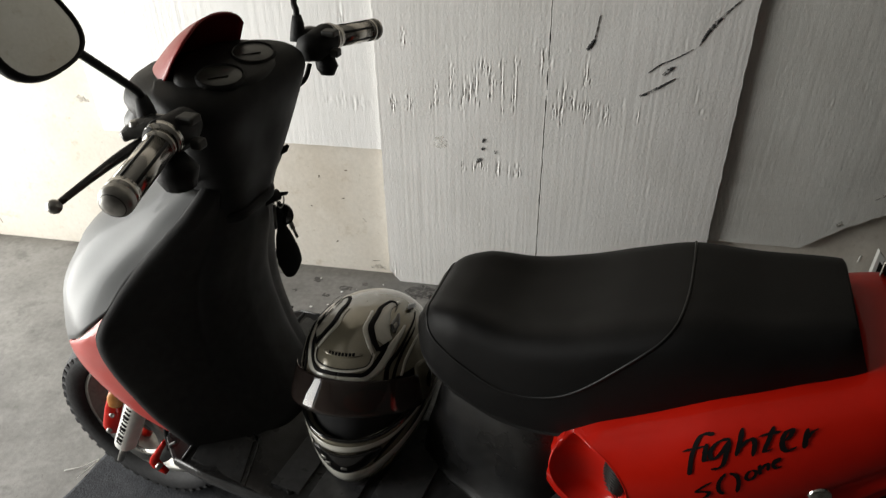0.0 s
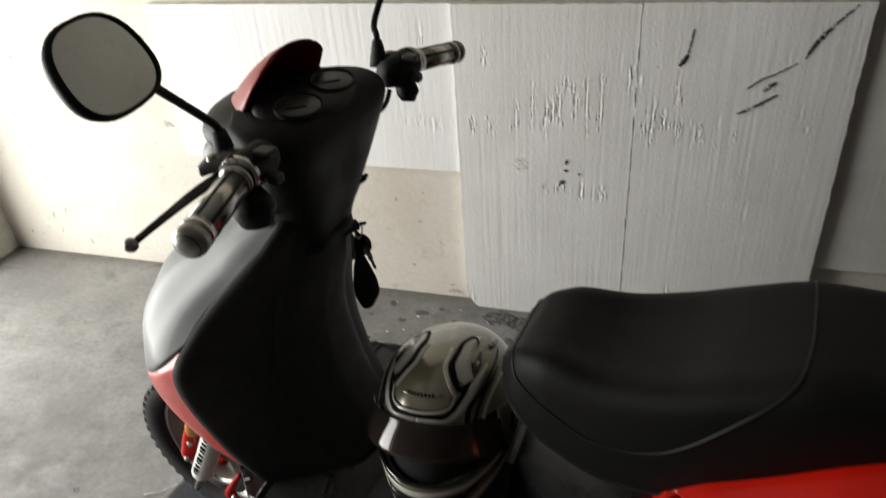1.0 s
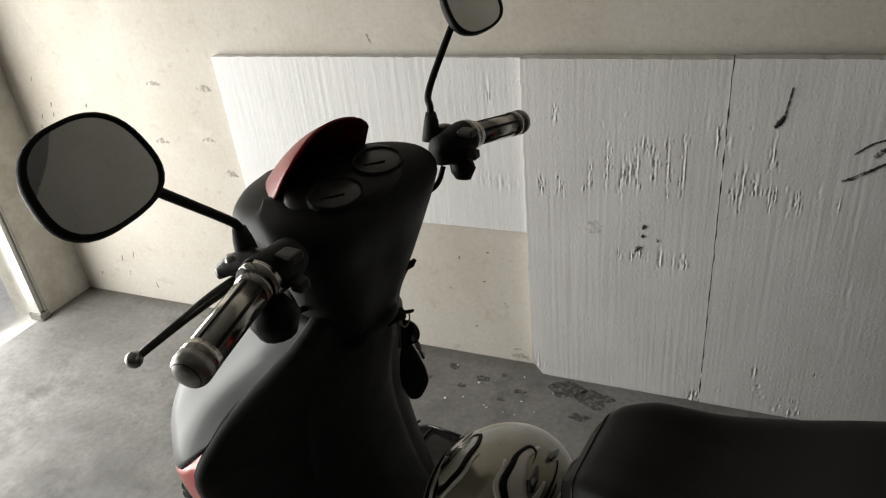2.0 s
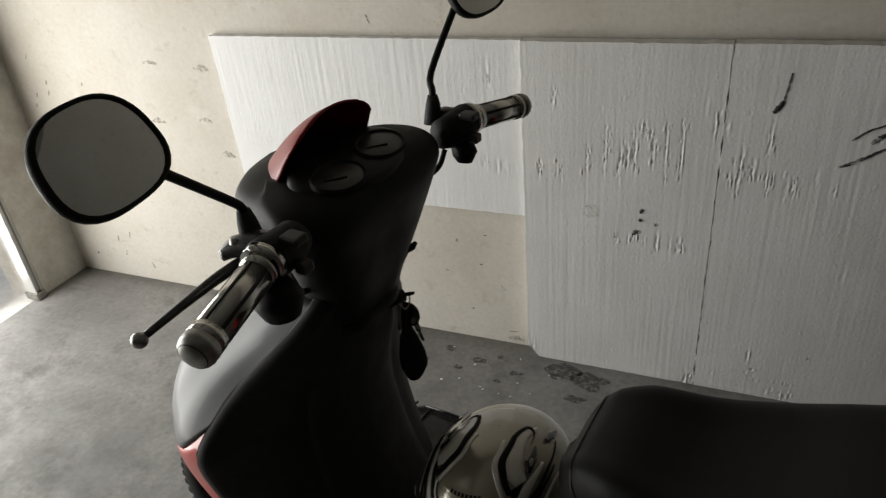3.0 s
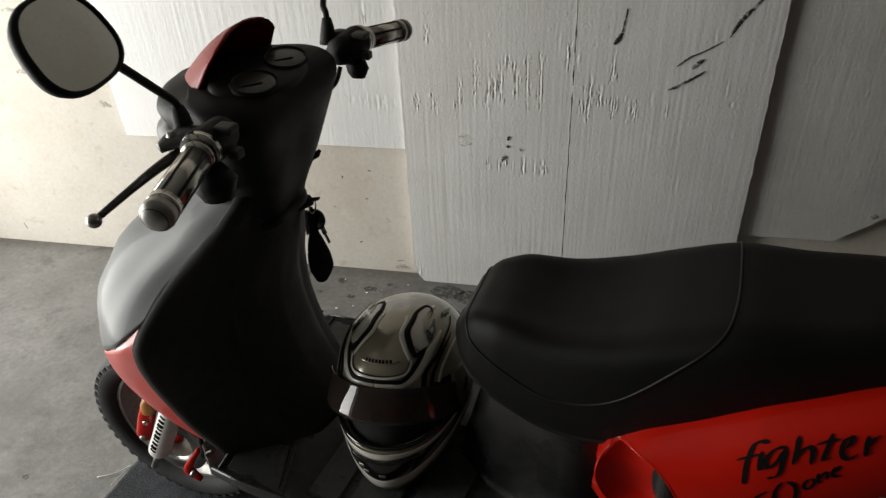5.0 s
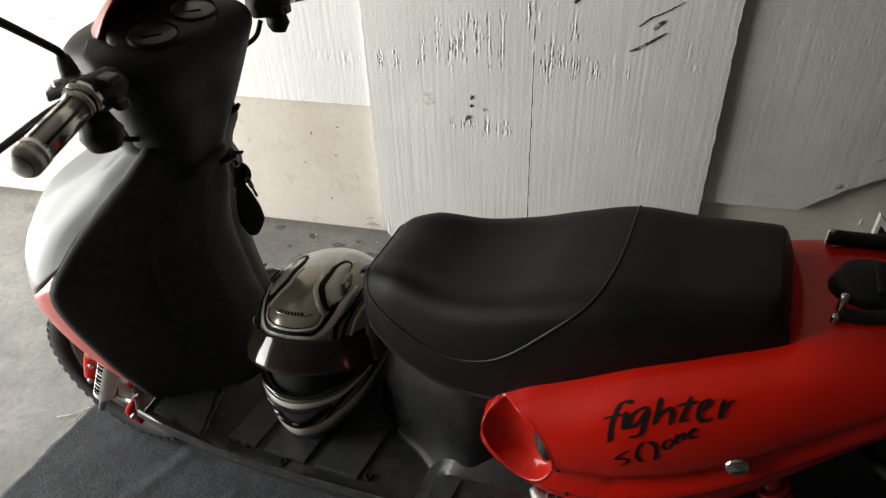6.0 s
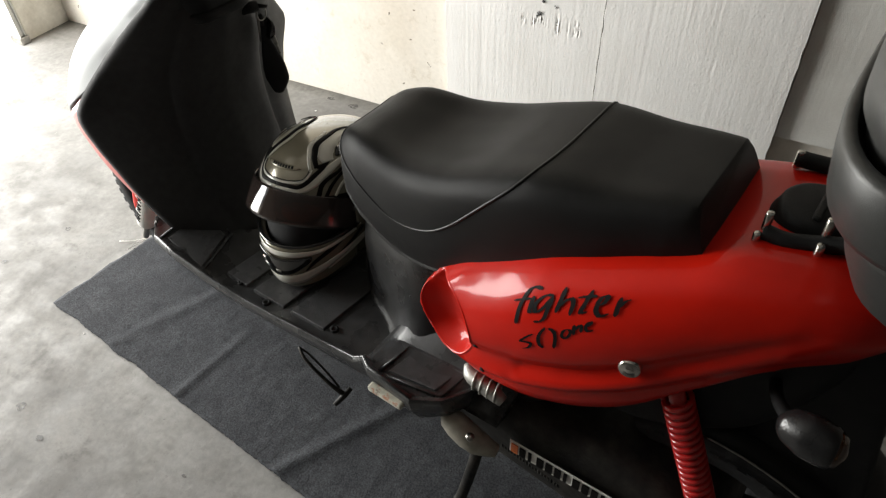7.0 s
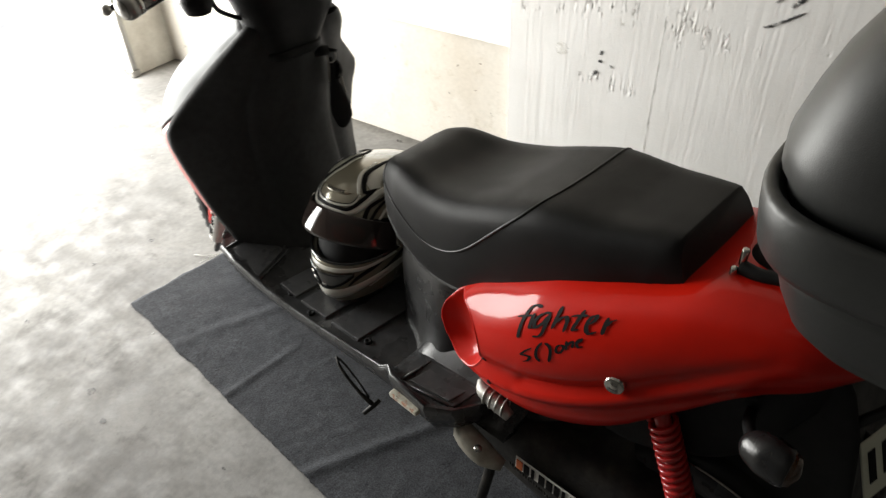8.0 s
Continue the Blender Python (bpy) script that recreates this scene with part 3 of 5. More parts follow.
# height, then x and half width from the shield's edge to the nose
NOSE = [(0.40, -0.170, 0.175, -0.21, 0.175, -0.26, 0.155, -0.30, 0.08, -0.31), (0.52, -0.230, 0.208, -0.30, 0.205, -0.37, 0.17, -0.42, 0.09, -0.44), (0.62, -0.252, 0.229, -0.335, 0.222, -0.405, 0.187, -0.475, 0.10, -0.50),
        (0.728, -0.245, 0.251, -0.318, 0.237, -0.388, 0.183, -0.455, 0.10, -0.48), (0.778, -0.229, 0.219, -0.30, 0.213, -0.365, 0.172, -0.42, 0.09, -0.445), (0.83, -0.199, 0.181, -0.262, 0.180, -0.325, 0.145, -0.38, 0.08, -0.40),
        (0.90, -0.136, 0.144, -0.19, 0.138, -0.235, 0.10, -0.28, 0.05, -0.29), (0.955, -0.100, 0.090, -0.135, 0.082, -0.165, 0.06, -0.195, 0.03, -0.205)]


def nose_point(u, z):
    """u runs from the shield's edge to the middle of the nose."""
    x0, y0, x1, y1, x2, y2, x3, y3, x4 = contour(NOSE, z)
    p = cr([(x0, -y0, z), (x1, -y1, z), (x2, -y2, z), (x3, -y3, z), (x4, 0, z)], 33)[round(u * 32)]
    fold = min(1.0, max(0.0, (z - 0.66) / 0.06)) * 0.006 * math.exp(-((u - 0.32) / 0.12) ** 2)
    return p + Vector((0.35 * fold, 0.94 * fold, 0))


def nose_panel(low, high, n):
    half = [[nose_point(j / 32, low(j / 32) + (high(j / 32) - low(j / 32)) * i / n) for j in range(33)] for i in range(n + 1)]
    return sheet([r + [Vector((p.x, -p.y, p.z)) for p in r[-2::-1]] for r in half], 0.006)


def split_line(u):
    return 0.778 - 0.170 * min(1, u / 0.62) ** 0.8


def low_line(u):
    return 0.42 + 0.198 * min(1, u / 0.55) ** 1.0 - 0.05 * max(0, u - 0.55)


part("nose_panel", nose_panel(lambda u: split_line(u) + 0.003, lambda u: 0.95, 22), M_SILVER, scooter, "silver painted nose panel")
part("lower_front_panel", nose_panel(low_line, lambda u: split_line(u) - 0.001, 16), M_PINK, scooter, "glossy red front panel below the silver nose")

# handlebar cover: height, rear x, front x, half width
COVER = [(0.885, -0.076, -0.17, 0.066), (0.93, -0.062, -0.18, 0.085), (0.98, -0.044, -0.20, 0.108), (1.03, -0.030, -0.225, 0.132), (1.07, -0.018, -0.245, 0.146), (1.095, -0.016, -0.25, 0.162), (1.115, -0.024, -0.24, 0.160), (1.128, -0.042, -0.21, 0.142), (1.134, -0.07, -0.17, 0.10)]
secs = []
for z, xr, xf, w in COVER:
    secs.append([(xr, 0, z), (xr, -w * 0.55, z), (xr - 0.012, -w * 0.86, z), (xr - 0.040, -w, z), (xr - 0.075, -w * 0.96, z), (xf + 0.06, -w * 0.72, z), (xf + 0.015, -w * 0.36, z), (xf, 0, z)])
cover = part("handlebar_cover", shell(secs, 40, 29), M_BLACK, scooter, "black plastic handlebar cover")
part("collar", shell([[(xr, 0, z), (xr, -w * 0.55, z), (xr - 0.012, -w * 0.86, z), (xr - 0.040, -w, z), (xr - 0.075, -w * 0.96, z), (xf + 0.06, -w * 0.72, z), (xf, 0, z)] for z, xr, xf, w in ((0.872, -0.080, -0.17, 0.062), (0.878, -0.070, -0.18, 0.070), (0.892, -0.068, -0.18, 0.072), (0.898, -0.075, -0.17, 0.066))], 10, 25), M_BLACK, cover)
part("tab", tube([(-0.075, 0.078, 0.945), (-0.062, 0.090, 0.95), (-0.058, 0.095, 0.956)], [0.008, 0.006, 0.003], 8), M_BLACK, cover)
part("cable", tube([(-0.05, 0.19, 1.075), (-0.055, 0.172, 1.05), (-0.075, 0.14, 1.035), (-0.10, 0.09, 1.02)], 0.0045, 8, 18), M_BLACK, scooter)
part("cable", tube([(-0.05, -0.19, 1.075), (-0.06, -0.175, 1.03), (-0.085, -0.14, 1.0), (-0.11, -0.09, 0.97)], 0.0045, 8, 18), M_BLACK, scooter)
part("headlight_cowl", shell([[(xr, 0, z), (xr, -w * 0.6, z), (xr - 0.02, -w, z), (xf + 0.03, -w * 0.8, z), (xf, 0, z)] for z, xr, xf, w in ((0.965, -0.17, -0.23, 0.05), (0.985, -0.165, -0.255, 0.075), (1.02, -0.165, -0.275, 0.09), (1.05, -0.17, -0.275, 0.095), (1.07, -0.19, -0.262, 0.08))], 20, 21), M_SILVER, scooter, "silver headlight cowl")

# instrument cluster
cl = Matrix.Translation((-0.080, 0, 1.133)) @ Matrix.Rotation(radians(14), 4, "Y")
M_DASH = material("dash_plastic", (0.012, 0.012, 0.012), 0.45, spec=0.25, noise_scale=60, vary=0.2)
# the two-tone mottling paints smeared reflections of the clear cover
M_DIAL = material("dial_glass", (0.035, 0.037, 0.031), 0.34, spec=0.35, coat=0.1, noise_scale=45, vary=0.3, second=(0.012, 0.013, 0.012), second_scale=38, second_mix=1.0)
cluster = part("dashboard", spun([(0.001, 0.007), (0.085, 0.006), (0.096, 0.001), (0.10, -0.02)], 40, cl @ Matrix.Diagonal((0.62, 1.12, 1, 1))), M_DASH, scooter, "dark instrument cluster behind clear plastic")
for x, y in ((0.022, -0.055), (0.012, 0.050)):
    face = cl @ Matrix.Translation((x, y, 0)) @ Matrix.Diagonal((0.82, 1.12, 1, 1))
    dial = part("dial", spun([(0.001, 0.0085), (0.032, 0.0085), (0.035, 0.0078)], 32, face), M_DIAL, cluster, "dial face with grey mottling for reflections")
    part("bezel", spun([(0.034, 0.0075), (0.0355, 0.0105), (0.038, 0.0105), (0.0395, 0.004)], 32, face), M_BLACK, dial, "black dial rim")
    part("needle", tube([face @ Vector((0.012, 0.004, 0.0095)), face @ Vector((-0.006, -0.022, 0.0095))], [0.0012, 0.0006], 6), M_LETTER, dial)

# red fly screen: a bowed shell along its middle line, drawn back at the sides
SCREEN = [(-0.284, 0, 1.035), (-0.256, 0, 1.075), (-0.204, 0, 1.128), (-0.164, 0, 1.164), (-0.129, 0, 1.189), (-0.096, 0, 1.205)]
spine = cr(SCREEN, 61)
rows = []
for i in range(17):
    row = []
    for j in range(33):
        s = -1 + 2 * j / 32
        v = i / 16 * (1 - 0.16 * abs(s) ** 7)
        p = spine[round(v * 60)]
        row.append(Vector((p.x + (0.115 * (1 - v) + 0.006 * v) * s * s, (0.108 - 0.028 * v) * s, p.z - 0.024 * s * s * v)))
    rows.append(row)
part("fly_screen", sheet(rows, 0.003), M_VISOR_RED, scooter, "red plastic fly screen")

# ends of the handlebar
M_LEVER = material("worn_lever_paint", (0.085, 0.083, 0.08), 0.28, metal=0.6, noise_scale=80, vary=0.3, rough_vary=0.1)
M_SWITCH = material("grey_switch", (0.045, 0.044, 0.04), 0.5, noise_scale=40, vary=0.2)
for sgn in (-1, 1):
    side = Matrix.Diagonal((1, sgn, 1, 1))

    def at(pts):
        return [side @ Vector(p) for p in pts]

    grip = part("grip", tube(at([(-0.025, 0.235, 1.112), (0.003, 0.366, 1.093)]), 0.0165, 20), M_RUBBER, scooter, "chrome grip with black rubber strips")
    part("chrome_sleeve", tube(at([(-0.0242, 0.2389, 1.1114), (-0.0003, 0.3505, 1.0952)]), 0.0192, 28), M_CHROME, grip, "dull chrome sleeve")
    a, b = Vector((-0.025, 0.235, 1.112)), Vector((0.003, 0.366, 1.093))
    ax = (b - a).normalized()
    p1 = ax.orthogonal().normalized()
    p2 = ax.cross(p1)
    for k in range(6):
        ang = 2 * math.pi * k / 6 + 0.3
        o = 0.0180 * (p1 * math.cos(ang) + p2 * math.sin(ang))
        part("rubber_strip", tube(at([a + o + ax * 0.016, a + o + ax * 0.102]), 0.0025, 8), M_RUBBER, grip, "black rubber strip")
    for s0, s1, r in ((0.0, 0.014, 0.021), (0.104, 0.118, 0.0205)):
        part("chrome_ring", tube(at([a + ax * s0, a + ax * s1]), r, 20), M_CHROME, grip, "chrome ring")
    part("bar_end", tube(at([a + ax * q for q in (0.117, 0.127, 0.132, 0.1355, 0.1378, 0.1385)]), [0.0207, 0.0207, 0.0192, 0.0155, 0.009, 0.001], 20), M_STEEL, grip, "domed chrome end cap")
    sw = part("switch_housing", tube(at([(-0.04, 0.165, 1.11), (-0.035, 0.185, 1.108), (-0.03, 0.225, 1.112), (-0.027, 0.238, 1.112)]), [0.022, 0.026, 0.027, 0.024], 18), M_BLACK, scooter)
    part("switch", block(*sorted((0.006, -0.02)), *sorted((sgn * 0.188, sgn * 0.21)), 1.126, 1.137), M_SWITCH, sw, "grey switch", False, 0.003)
    part("switch", block(*sorted((-0.008, 0.008)), *sorted((sgn * 0.19, sgn * 0.208)), 1.09, 1.104), M_SWITCH, sw, "grey switch", False, 0.003)
    if sgn < 0:
        part("switch_lower", tube(at([(-0.03, 0.225, 1.085), (-0.02, 0.228, 1.065), (-0.02, 0.228, 1.045)]), [0.02, 0.03, 0.022], 14), M_BLACK, scooter)
    else:
        part("switch_lower", tube(at([(-0.028, 0.205, 1.085), (-0.02, 0.2, 1.068), (-0.02, 0.197, 1.055)]), [0.018, 0.02, 0.012], 14), M_BLACK, scooter)
    # brake lever
    lever = part("brake_lever", tube(at([(-0.075, 0.205, 1.098), (-0.091, 0.246, 1.087), (-0.101, 0.285, 1.077), (-0.110, 0.32, 1.067), (-0.116, 0.344, 1.060)]), [0.010, 0.0095, 0.0075, 0.0065, 0.006], 12, 18, flat=0.75), M_LEVER, scooter, "black brake lever with ball end")
    bm = bmesh.new()
    bmesh.ops.create_uvsphere(bm, u_segments=14, v_segments=10, radius=0.0095, matrix=Matrix.Translation(side @ Vector((-0.116, 0.346, 1.060))))
    part("lever_ball", bm, M_STEEL, lever)
    clamp = part("lever_clamp", tube(at([(-0.03, 0.208, 1.120), (-0.06, 0.212, 1.121), (-0.083, 0.220, 1.114), (-0.096, 0.230, 1.106)]), [0.017, 0.016, 0.013, 0.008], 14, 14, flat=0.62), M_LEVER, scooter, "worn black lever clamp")
    part("pivot_bolt", spun([(0.0001, 0.006), (0.006, 0.006), (0.008, 0.0)], 12, side @ Matrix.Translation((-0.08, 0.218, 1.121))), M_STEEL, clamp)
    part("grip_flange", tube(at([(-0.028, 0.226, 1.113), (-0.026, 0.236, 1.112)]), [0.026, 0.025], 20), M_CHROME, grip, "chrome flange")
    # mirror
    stem = part("mirror_stem", tube(at([(-0.072, 0.202, 1.148), (-0.072, 0.205, 1.160), (-0.068, 0.222, 1.178), (-0.049, 0.312, 1.258)] if sgn < 0 else [(-0.072, 0.202, 1.148), (-0.075, 0.208, 1.162), (-0.090, 0.235, 1.185), (-0.079, 0.314, 1.278)]), [0.0055] * 4, 12, 22), M_BLACK, scooter, "thin black mirror stem")
    part("rubber_boot", tube(at([(-0.073, 0.198, 1.112), (-0.073, 0.200, 1.125), (-0.072, 0.202, 1.142), (-0.072, 0.203, 1.156)]), [0.015, 0.0135, 0.0115, 0.008], 14), M_RUBBER, stem)
    if sgn < 0:
        mm = side @ pose(-0.047, 0.355, 1.288) @ Matrix.Rotation(radians(-9), 4, "Z") @ Matrix.Rotation(radians(64.5), 4, "Y") @ Matrix.Rotation(radians(87), 4, "Z")
    else:
        mm = side @ pose(-0.07, 0.350, 1.290) @ Matrix.Rotation(radians(-10), 4, "Z") @ Matrix.Rotation(radians(62), 4, "Y") @ Matrix.Rotation(radians(95), 4, "Z")

    def head(r, h, mm=mm):
        out = []
        for q in range(40):
            an = 2 * math.pi * q / 40
            c, s = math.cos(an), math.sin(an)
            f = (abs(c) ** 2.57 + abs(s) ** 2.57) ** (-1 / 2.57)
            out.append(mm @ Vector((r * 0.0645 * f * c * (1 - 0.09 * s), r * 0.0505 * f * s, h)))
        return out

    mirror_head = part("mirror_head", grid_bm([head(0.30, -0.020), head(0.72, -0.017), head(0.94, -0.010), head(1.0, -0.002), head(0.985, 0.005), head(0.92, 0.006), head(0.90, 0.002)], True, True), M_BLACK, scooter, "black mirror head")
    part("mirror_glass", grid_bm([head(0.90, 0.0022), head(0.90, 0.0035), head(0.5, 0.0038)], True, True), M_MIRROR, mirror_head, "mirror glass", smooth=False)

# ignition lock, key and pouch
lock = part("ignition_lock", tube([(-0.10, 0.05, 0.858), (-0.086, 0.080, 0.858)], 0.011, 16), M_BLACK, scooter)
part("key", tube([(-0.088, 0.078, 0.858), (-0.078, 0.096, 0.853)], [0.009, 0.007], 10, flat=0.35), M_BLACK, lock)
keys = empty("key_ring", SC @ pose(-0.083, 0.088, 0.855), "bunch of keys with a dark pouch hanging from the ignition lock", "keys")
part("ring", tube([(-0.006, 0.012 * math.sin(2 * math.pi * q / 14), -0.016 + 0.014 * math.cos(2 * math.pi * q / 14)) for q in range(15)], 0.0013, 6), M_STEEL, keys)
part("key_head", spun([(0.0001, 0.004), (0.017, 0.004), (0.0215, 0.0), (0.017, -0.004), (0.0001, -0.004)], 24, Matrix.Translation((-0.013, 0.014, -0.054)) @ Matrix.Rotation(radians(75), 4, "X")), M_GLOSS, keys)
part("key_shaft", tube([(-0.002, 0.014, -0.068), (0.003, 0.014, -0.084)], 0.0045, 8, flat=0.5), M_STEEL, keys)
part("key_blade", tube([(0.003, 0.014, -0.084), (0.009, 0.015, -0.104)], 0.0028, 6, flat=0.5), M_STEEL, keys, "steel key blade")
part("key_blade", tube([(-0.024, 0.004, -0.03), (-0.030, 0.004, -0.085)], 0.0032, 6, flat=0.5), M_STEEL, keys, "steel key blade")
part("pouch", tube([(-0.017, 0.008, -0.04), (-0.018, 0.008, -0.078), (-0.021, 0.013, -0.105), (-0.021, 0.017, -0.143), (-0.020, 0.018, -0.172), (-0.024, 0.018, -0.202), (-0.025, 0.018, -0.209)], [0.006, 0.009, 0.016, 0.024, 0.025, 0.012, 0.003], 14, 26, flat=0.45), M_DARK, keys, "dark fabric pouch")
part("pouch_strap", tube([(-0.010, 0.0, -0.020), (-0.017, 0.006, -0.045)], 0.004, 6), M_DARK, keys)

# footboard: for each x, half outlines from the middle to the skirt
FOOT = [(-0.24, 0.435, 0.20, 0.440, 0.385), (-0.19, 0.430, 0.243, 0.436, 0.385), (-0.12, 0.424, 0.250, 0.430, 0.372), (-0.045, 0.405, 0.250, 0.421, 0.358), (0.0, 0.392, 0.250, 0.417, 0.352), (0.10, 0.392, 0.249, 0.417, 0.350), (0.20, 0.398, 0.247, 0.424, 0.352),
        (0.30, 0.406, 0.245, 0.434, 0.356), (0.385, 0.413, 0.243, 0.443, 0.362), (0.415, 0.446, 0.246, 0.470, 0.372), (0.44, 0.456, 0.262, 0.476, 0.378), (0.54, 0.466, 0.272, 0.482, 0.395), (0.585, 0.470, 0.245, 0.484, 0.41), (0.61, 0.472, 0.20, 0.48, 0.42)]
secs = []
for x, zf, w, ze, zs in FOOT:
    k = min(1.0, max(0.0, (x - 0.385) / 0.075))
    secs.append([(x, 0, zf + 0.10 * k), (x, -0.10, zf + 0.085 * k), (x, -0.135, zf + 0.042 * k), (x, -0.168, zf + 0.008 * k), (x, -w + 0.045, zf), (x, -w + 0.022, zf + 0.002), (x, -w + 0.010, ze), (x, -w + 0.002, ze), (x, -w, ze - 0.008), (x, -w + 0.008, (ze + zs) / 2), (x, -w + 0.028, zs), (x, -w * 0.5, zs - 0.005), (x, 0, zs - 0.005)])
rows = []
for a, b in zip(secs[:-1], secs[1:]):
    for k in range(4):
        rows.append(mirrored(lin([Vector(p).lerp(Vector(q), k / 4) for p, q in zip(a, b)], 53)))
foot = part("footboard", grid_bm(rows + [mirrored(lin(secs[-1], 53))], True, True), M_FOOT, scooter, "black plastic footboard", auto=22)
for sgn in (-1, 1):
    part("edge_rail", tube([(x, sgn * (w - 0.006), ze + 0.0005) for x, zf, w, ze, zs in FOOT[1:12]], 0.0035, 8), M_FOOT, foot)


def foot_z(x):
    return contour([(r[0], r[1]) for r in FOOT], x)[0]


def slab(name, pts, h, mat, parent, lift=0.0, label=""):
    """A low raised pad over a plan outline on the footboard."""
    bm = bmesh.new()
    lo = [bm.verts.new((x, y, foot_z(x) - 0.002 + lift)) for x, y in pts]
    cx, cy = sum(p[0] for p in pts) / len(pts), sum(p[1] for p in pts) / len(pts)
    hi = [bm.verts.new((cx + (x - cx) * 0.96, cy + (y - cy) * 0.96, foot_z(x) + h + lift)) for x, y in pts]
    n = len(pts)
    for i in range(n):
        bm.faces.new((lo[i], lo[(i + 1) % n], hi[(i + 1) % n], hi[i]))
    bm.faces.new(hi)
    return part(name, bm, mat, parent, label, False, 0.0015)


M_PAD = material("pad_rubber", (0.055, 0.0555, 0.057), 0.32, noise_scale=70, vary=0.25, bump=0.4, bump_scale=500, rough_vary=0.1)
for sgn in (-1, 1):
    for x0, x1 in ((-0.012, 0.050), (0.068, 0.160), (0.178, 0.272)):
        slab("foot_pad", [(x0, sgn * 0.205), (x1, sgn * 0.205), (x1 + 0.012, sgn * 0.03), (x0 + 0.012, sgn * 0.03)][::int(-sgn)], 0.006, M_PAD, foot)
    slab("foot_pad", [(-0.167, sgn * 0.226), (-0.055, sgn * 0.23), (-0.084, sgn * 0.135), (-0.178, sgn * 0.125)][::int(-sgn)], 0.005, M_PAD, foot)
    slab("foot_pad", [(0.462, sgn * 0.235), (0.56, sgn * 0.225), (0.572, sgn * 0.178), (0.475, sgn * 0.18)][::int(-sgn)], 0.004, M_PAD, foot)
    tray = [(-0.178, 0.238), (-0.045, 0.240), (-0.078, 0.125), (-0.190, 0.115)]
    part("tray_border", tube([(x, sgn * y, foot_z(x) + 0.004) for x, y in tray + tray[:1]], 0.0035, 8), M_FOOT, foot, "raised border of the toe tray")
    # thin pale tube down the front corner of the toe tray
    part("toe_edge", tube([(-0.196, sgn * 0.218, 0.462), (-0.220, sgn * 0.214, 0.438), (-0.226, sgn * 0.210, 0.405)], 0.0028, 8, 10), M_SWITCH, foot, "pale grey front edge")
    heel = [(0.452, 0.246), (0.575, 0.232), (0.586, 0.172), (0.462, 0.172)]
    part("tray_border", tube([(x, sgn * y, foot_z(x) + 0.004) for x, y in heel + heel[:1]], 0.0035, 8), M_FOOT, foot, "raised border of the heel tray")
    for x, y in ((0.031, -0.200), (0.119, -0.212), (0.288, -0.190)):
        part("screw", spun([(0.0001, 0.002), (0.003, 0.002), (0.0045, 0.005), (0.008, 0.005), (0.009, 0.0)], 12, Matrix.Translation((x, sgn * -y, foot_z(x) + 0.001))), M_BLACK, foot)
part("reflector", block(0.452, 0.524, -0.2765, -0.262, 0.443, 0.456), material("worn_reflector", (0.62, 0.60, 0.50), 0.4, noise_scale=60, vary=0.2, speck=[(70, 0.52, (0.42, 0.13, 0.05), 0.8), (90, 0.60, (0.06, 0.055, 0.05), 0.8)]), foot, "worn pale side reflector with orange patches", False, 0.003)

# tunnel under the seat and the ramp up to it
TUN = [(0.235, 0.03, 0.43, 0.02), (0.262, 0.052, 0.54, 0.04), (0.30, 0.084, 0.65, 0.06), (0.37, 0.112, 0.665, 0.085), (0.45, 0.135, 0.68, 0.10), (0.50, 0.125, 0.685, 0.10), (0.55, 0.105, 0.70, 0.09), (0.66, 0.10, 0.73, 0.09)]
secs = []
for x, w, zt, wt in TUN:
    top = zt - 0.11 if zt > 0.55 else zt - 0.01
    out = 0.075 * min(1.0, max(0.0, (x - 0.36) / 0.12))
    secs.append([(x, 0, zt), (x, -wt, zt), (x, -w * 0.95, top + (zt - top) * 0.5), (x, -w, top)] + [(x, -w - out * f, top + (0.405 - top) * q) for f, q in ((0.10, 0.35), (0.36, 0.62), (0.78, 0.85), (1.15, 1.0))] + [(x, 0, 0.40)])
part("seat_tunnel", shell(secs, 30, 31), M_TUNNEL, scooter, "scuffed black plastic tunnel under the seat")
# seat
SEAT = [(0.238, 0.725, 0.040, 0.705), (0.252, 0.766, 0.072, 0.695), (0.278, 0.794, 0.098, 0.682), (0.325, 0.808, 0.116, 0.660), (0.41, 0.806, 0.133, 0.640), (0.50, 0.825, 0.143, 0.65), (0.58, 0.855, 0.143, 0.685), (0.655, 0.881, 0.139, 0.725),
        (0.75, 0.890, 0.128, 0.78), (0.835, 0.906, 0.112, 0.825), (0.862, 0.909, 0.106, 0.838)]


def seat_half(x, n=31):
    zt, w, zb = contour(SEAT, x)
    dish = 0.012 * math.exp(-((x - 0.42) / 0.12) ** 2)
    zt += 0.006
    pts = [(x, 0, zt - dish), (x, -w * 0.40, zt - dish * 0.85), (x, -w * 0.72, zt - 0.001 - dish * 0.3), (x, -w * 0.89, zt - 0.013), (x, -w * 0.98, zt - 0.040), (x, -w, (zt + zb) / 2 - 0.025), (x, -w * 0.97, zb + 0.008), (x, -w * 0.90, zb), (x, 0, zb)]
    return cr(pts, n)


rows = [mirrored(seat_half(0.238 + 0.614 * i / 70)) for i in range(71)]
# the rear end slants outwards to its foot
tail = [[Vector((p.x + 0.004 + 0.42 * max(0.0, 0.913 - p.z), p.y * 0.95, p.z - 0.003)) for p in rows[-1]]]
nose_ = [[Vector((p.x - 0.008, p.y * 0.6, 0.71 + (p.z - 0.71) * 0.7)) for p in rows[0]]]
seat = part("seat", grid_bm(nose_ + rows + tail, True, True), M_VINYL, scooter, "black vinyl two-level seat with piping", auto=38)


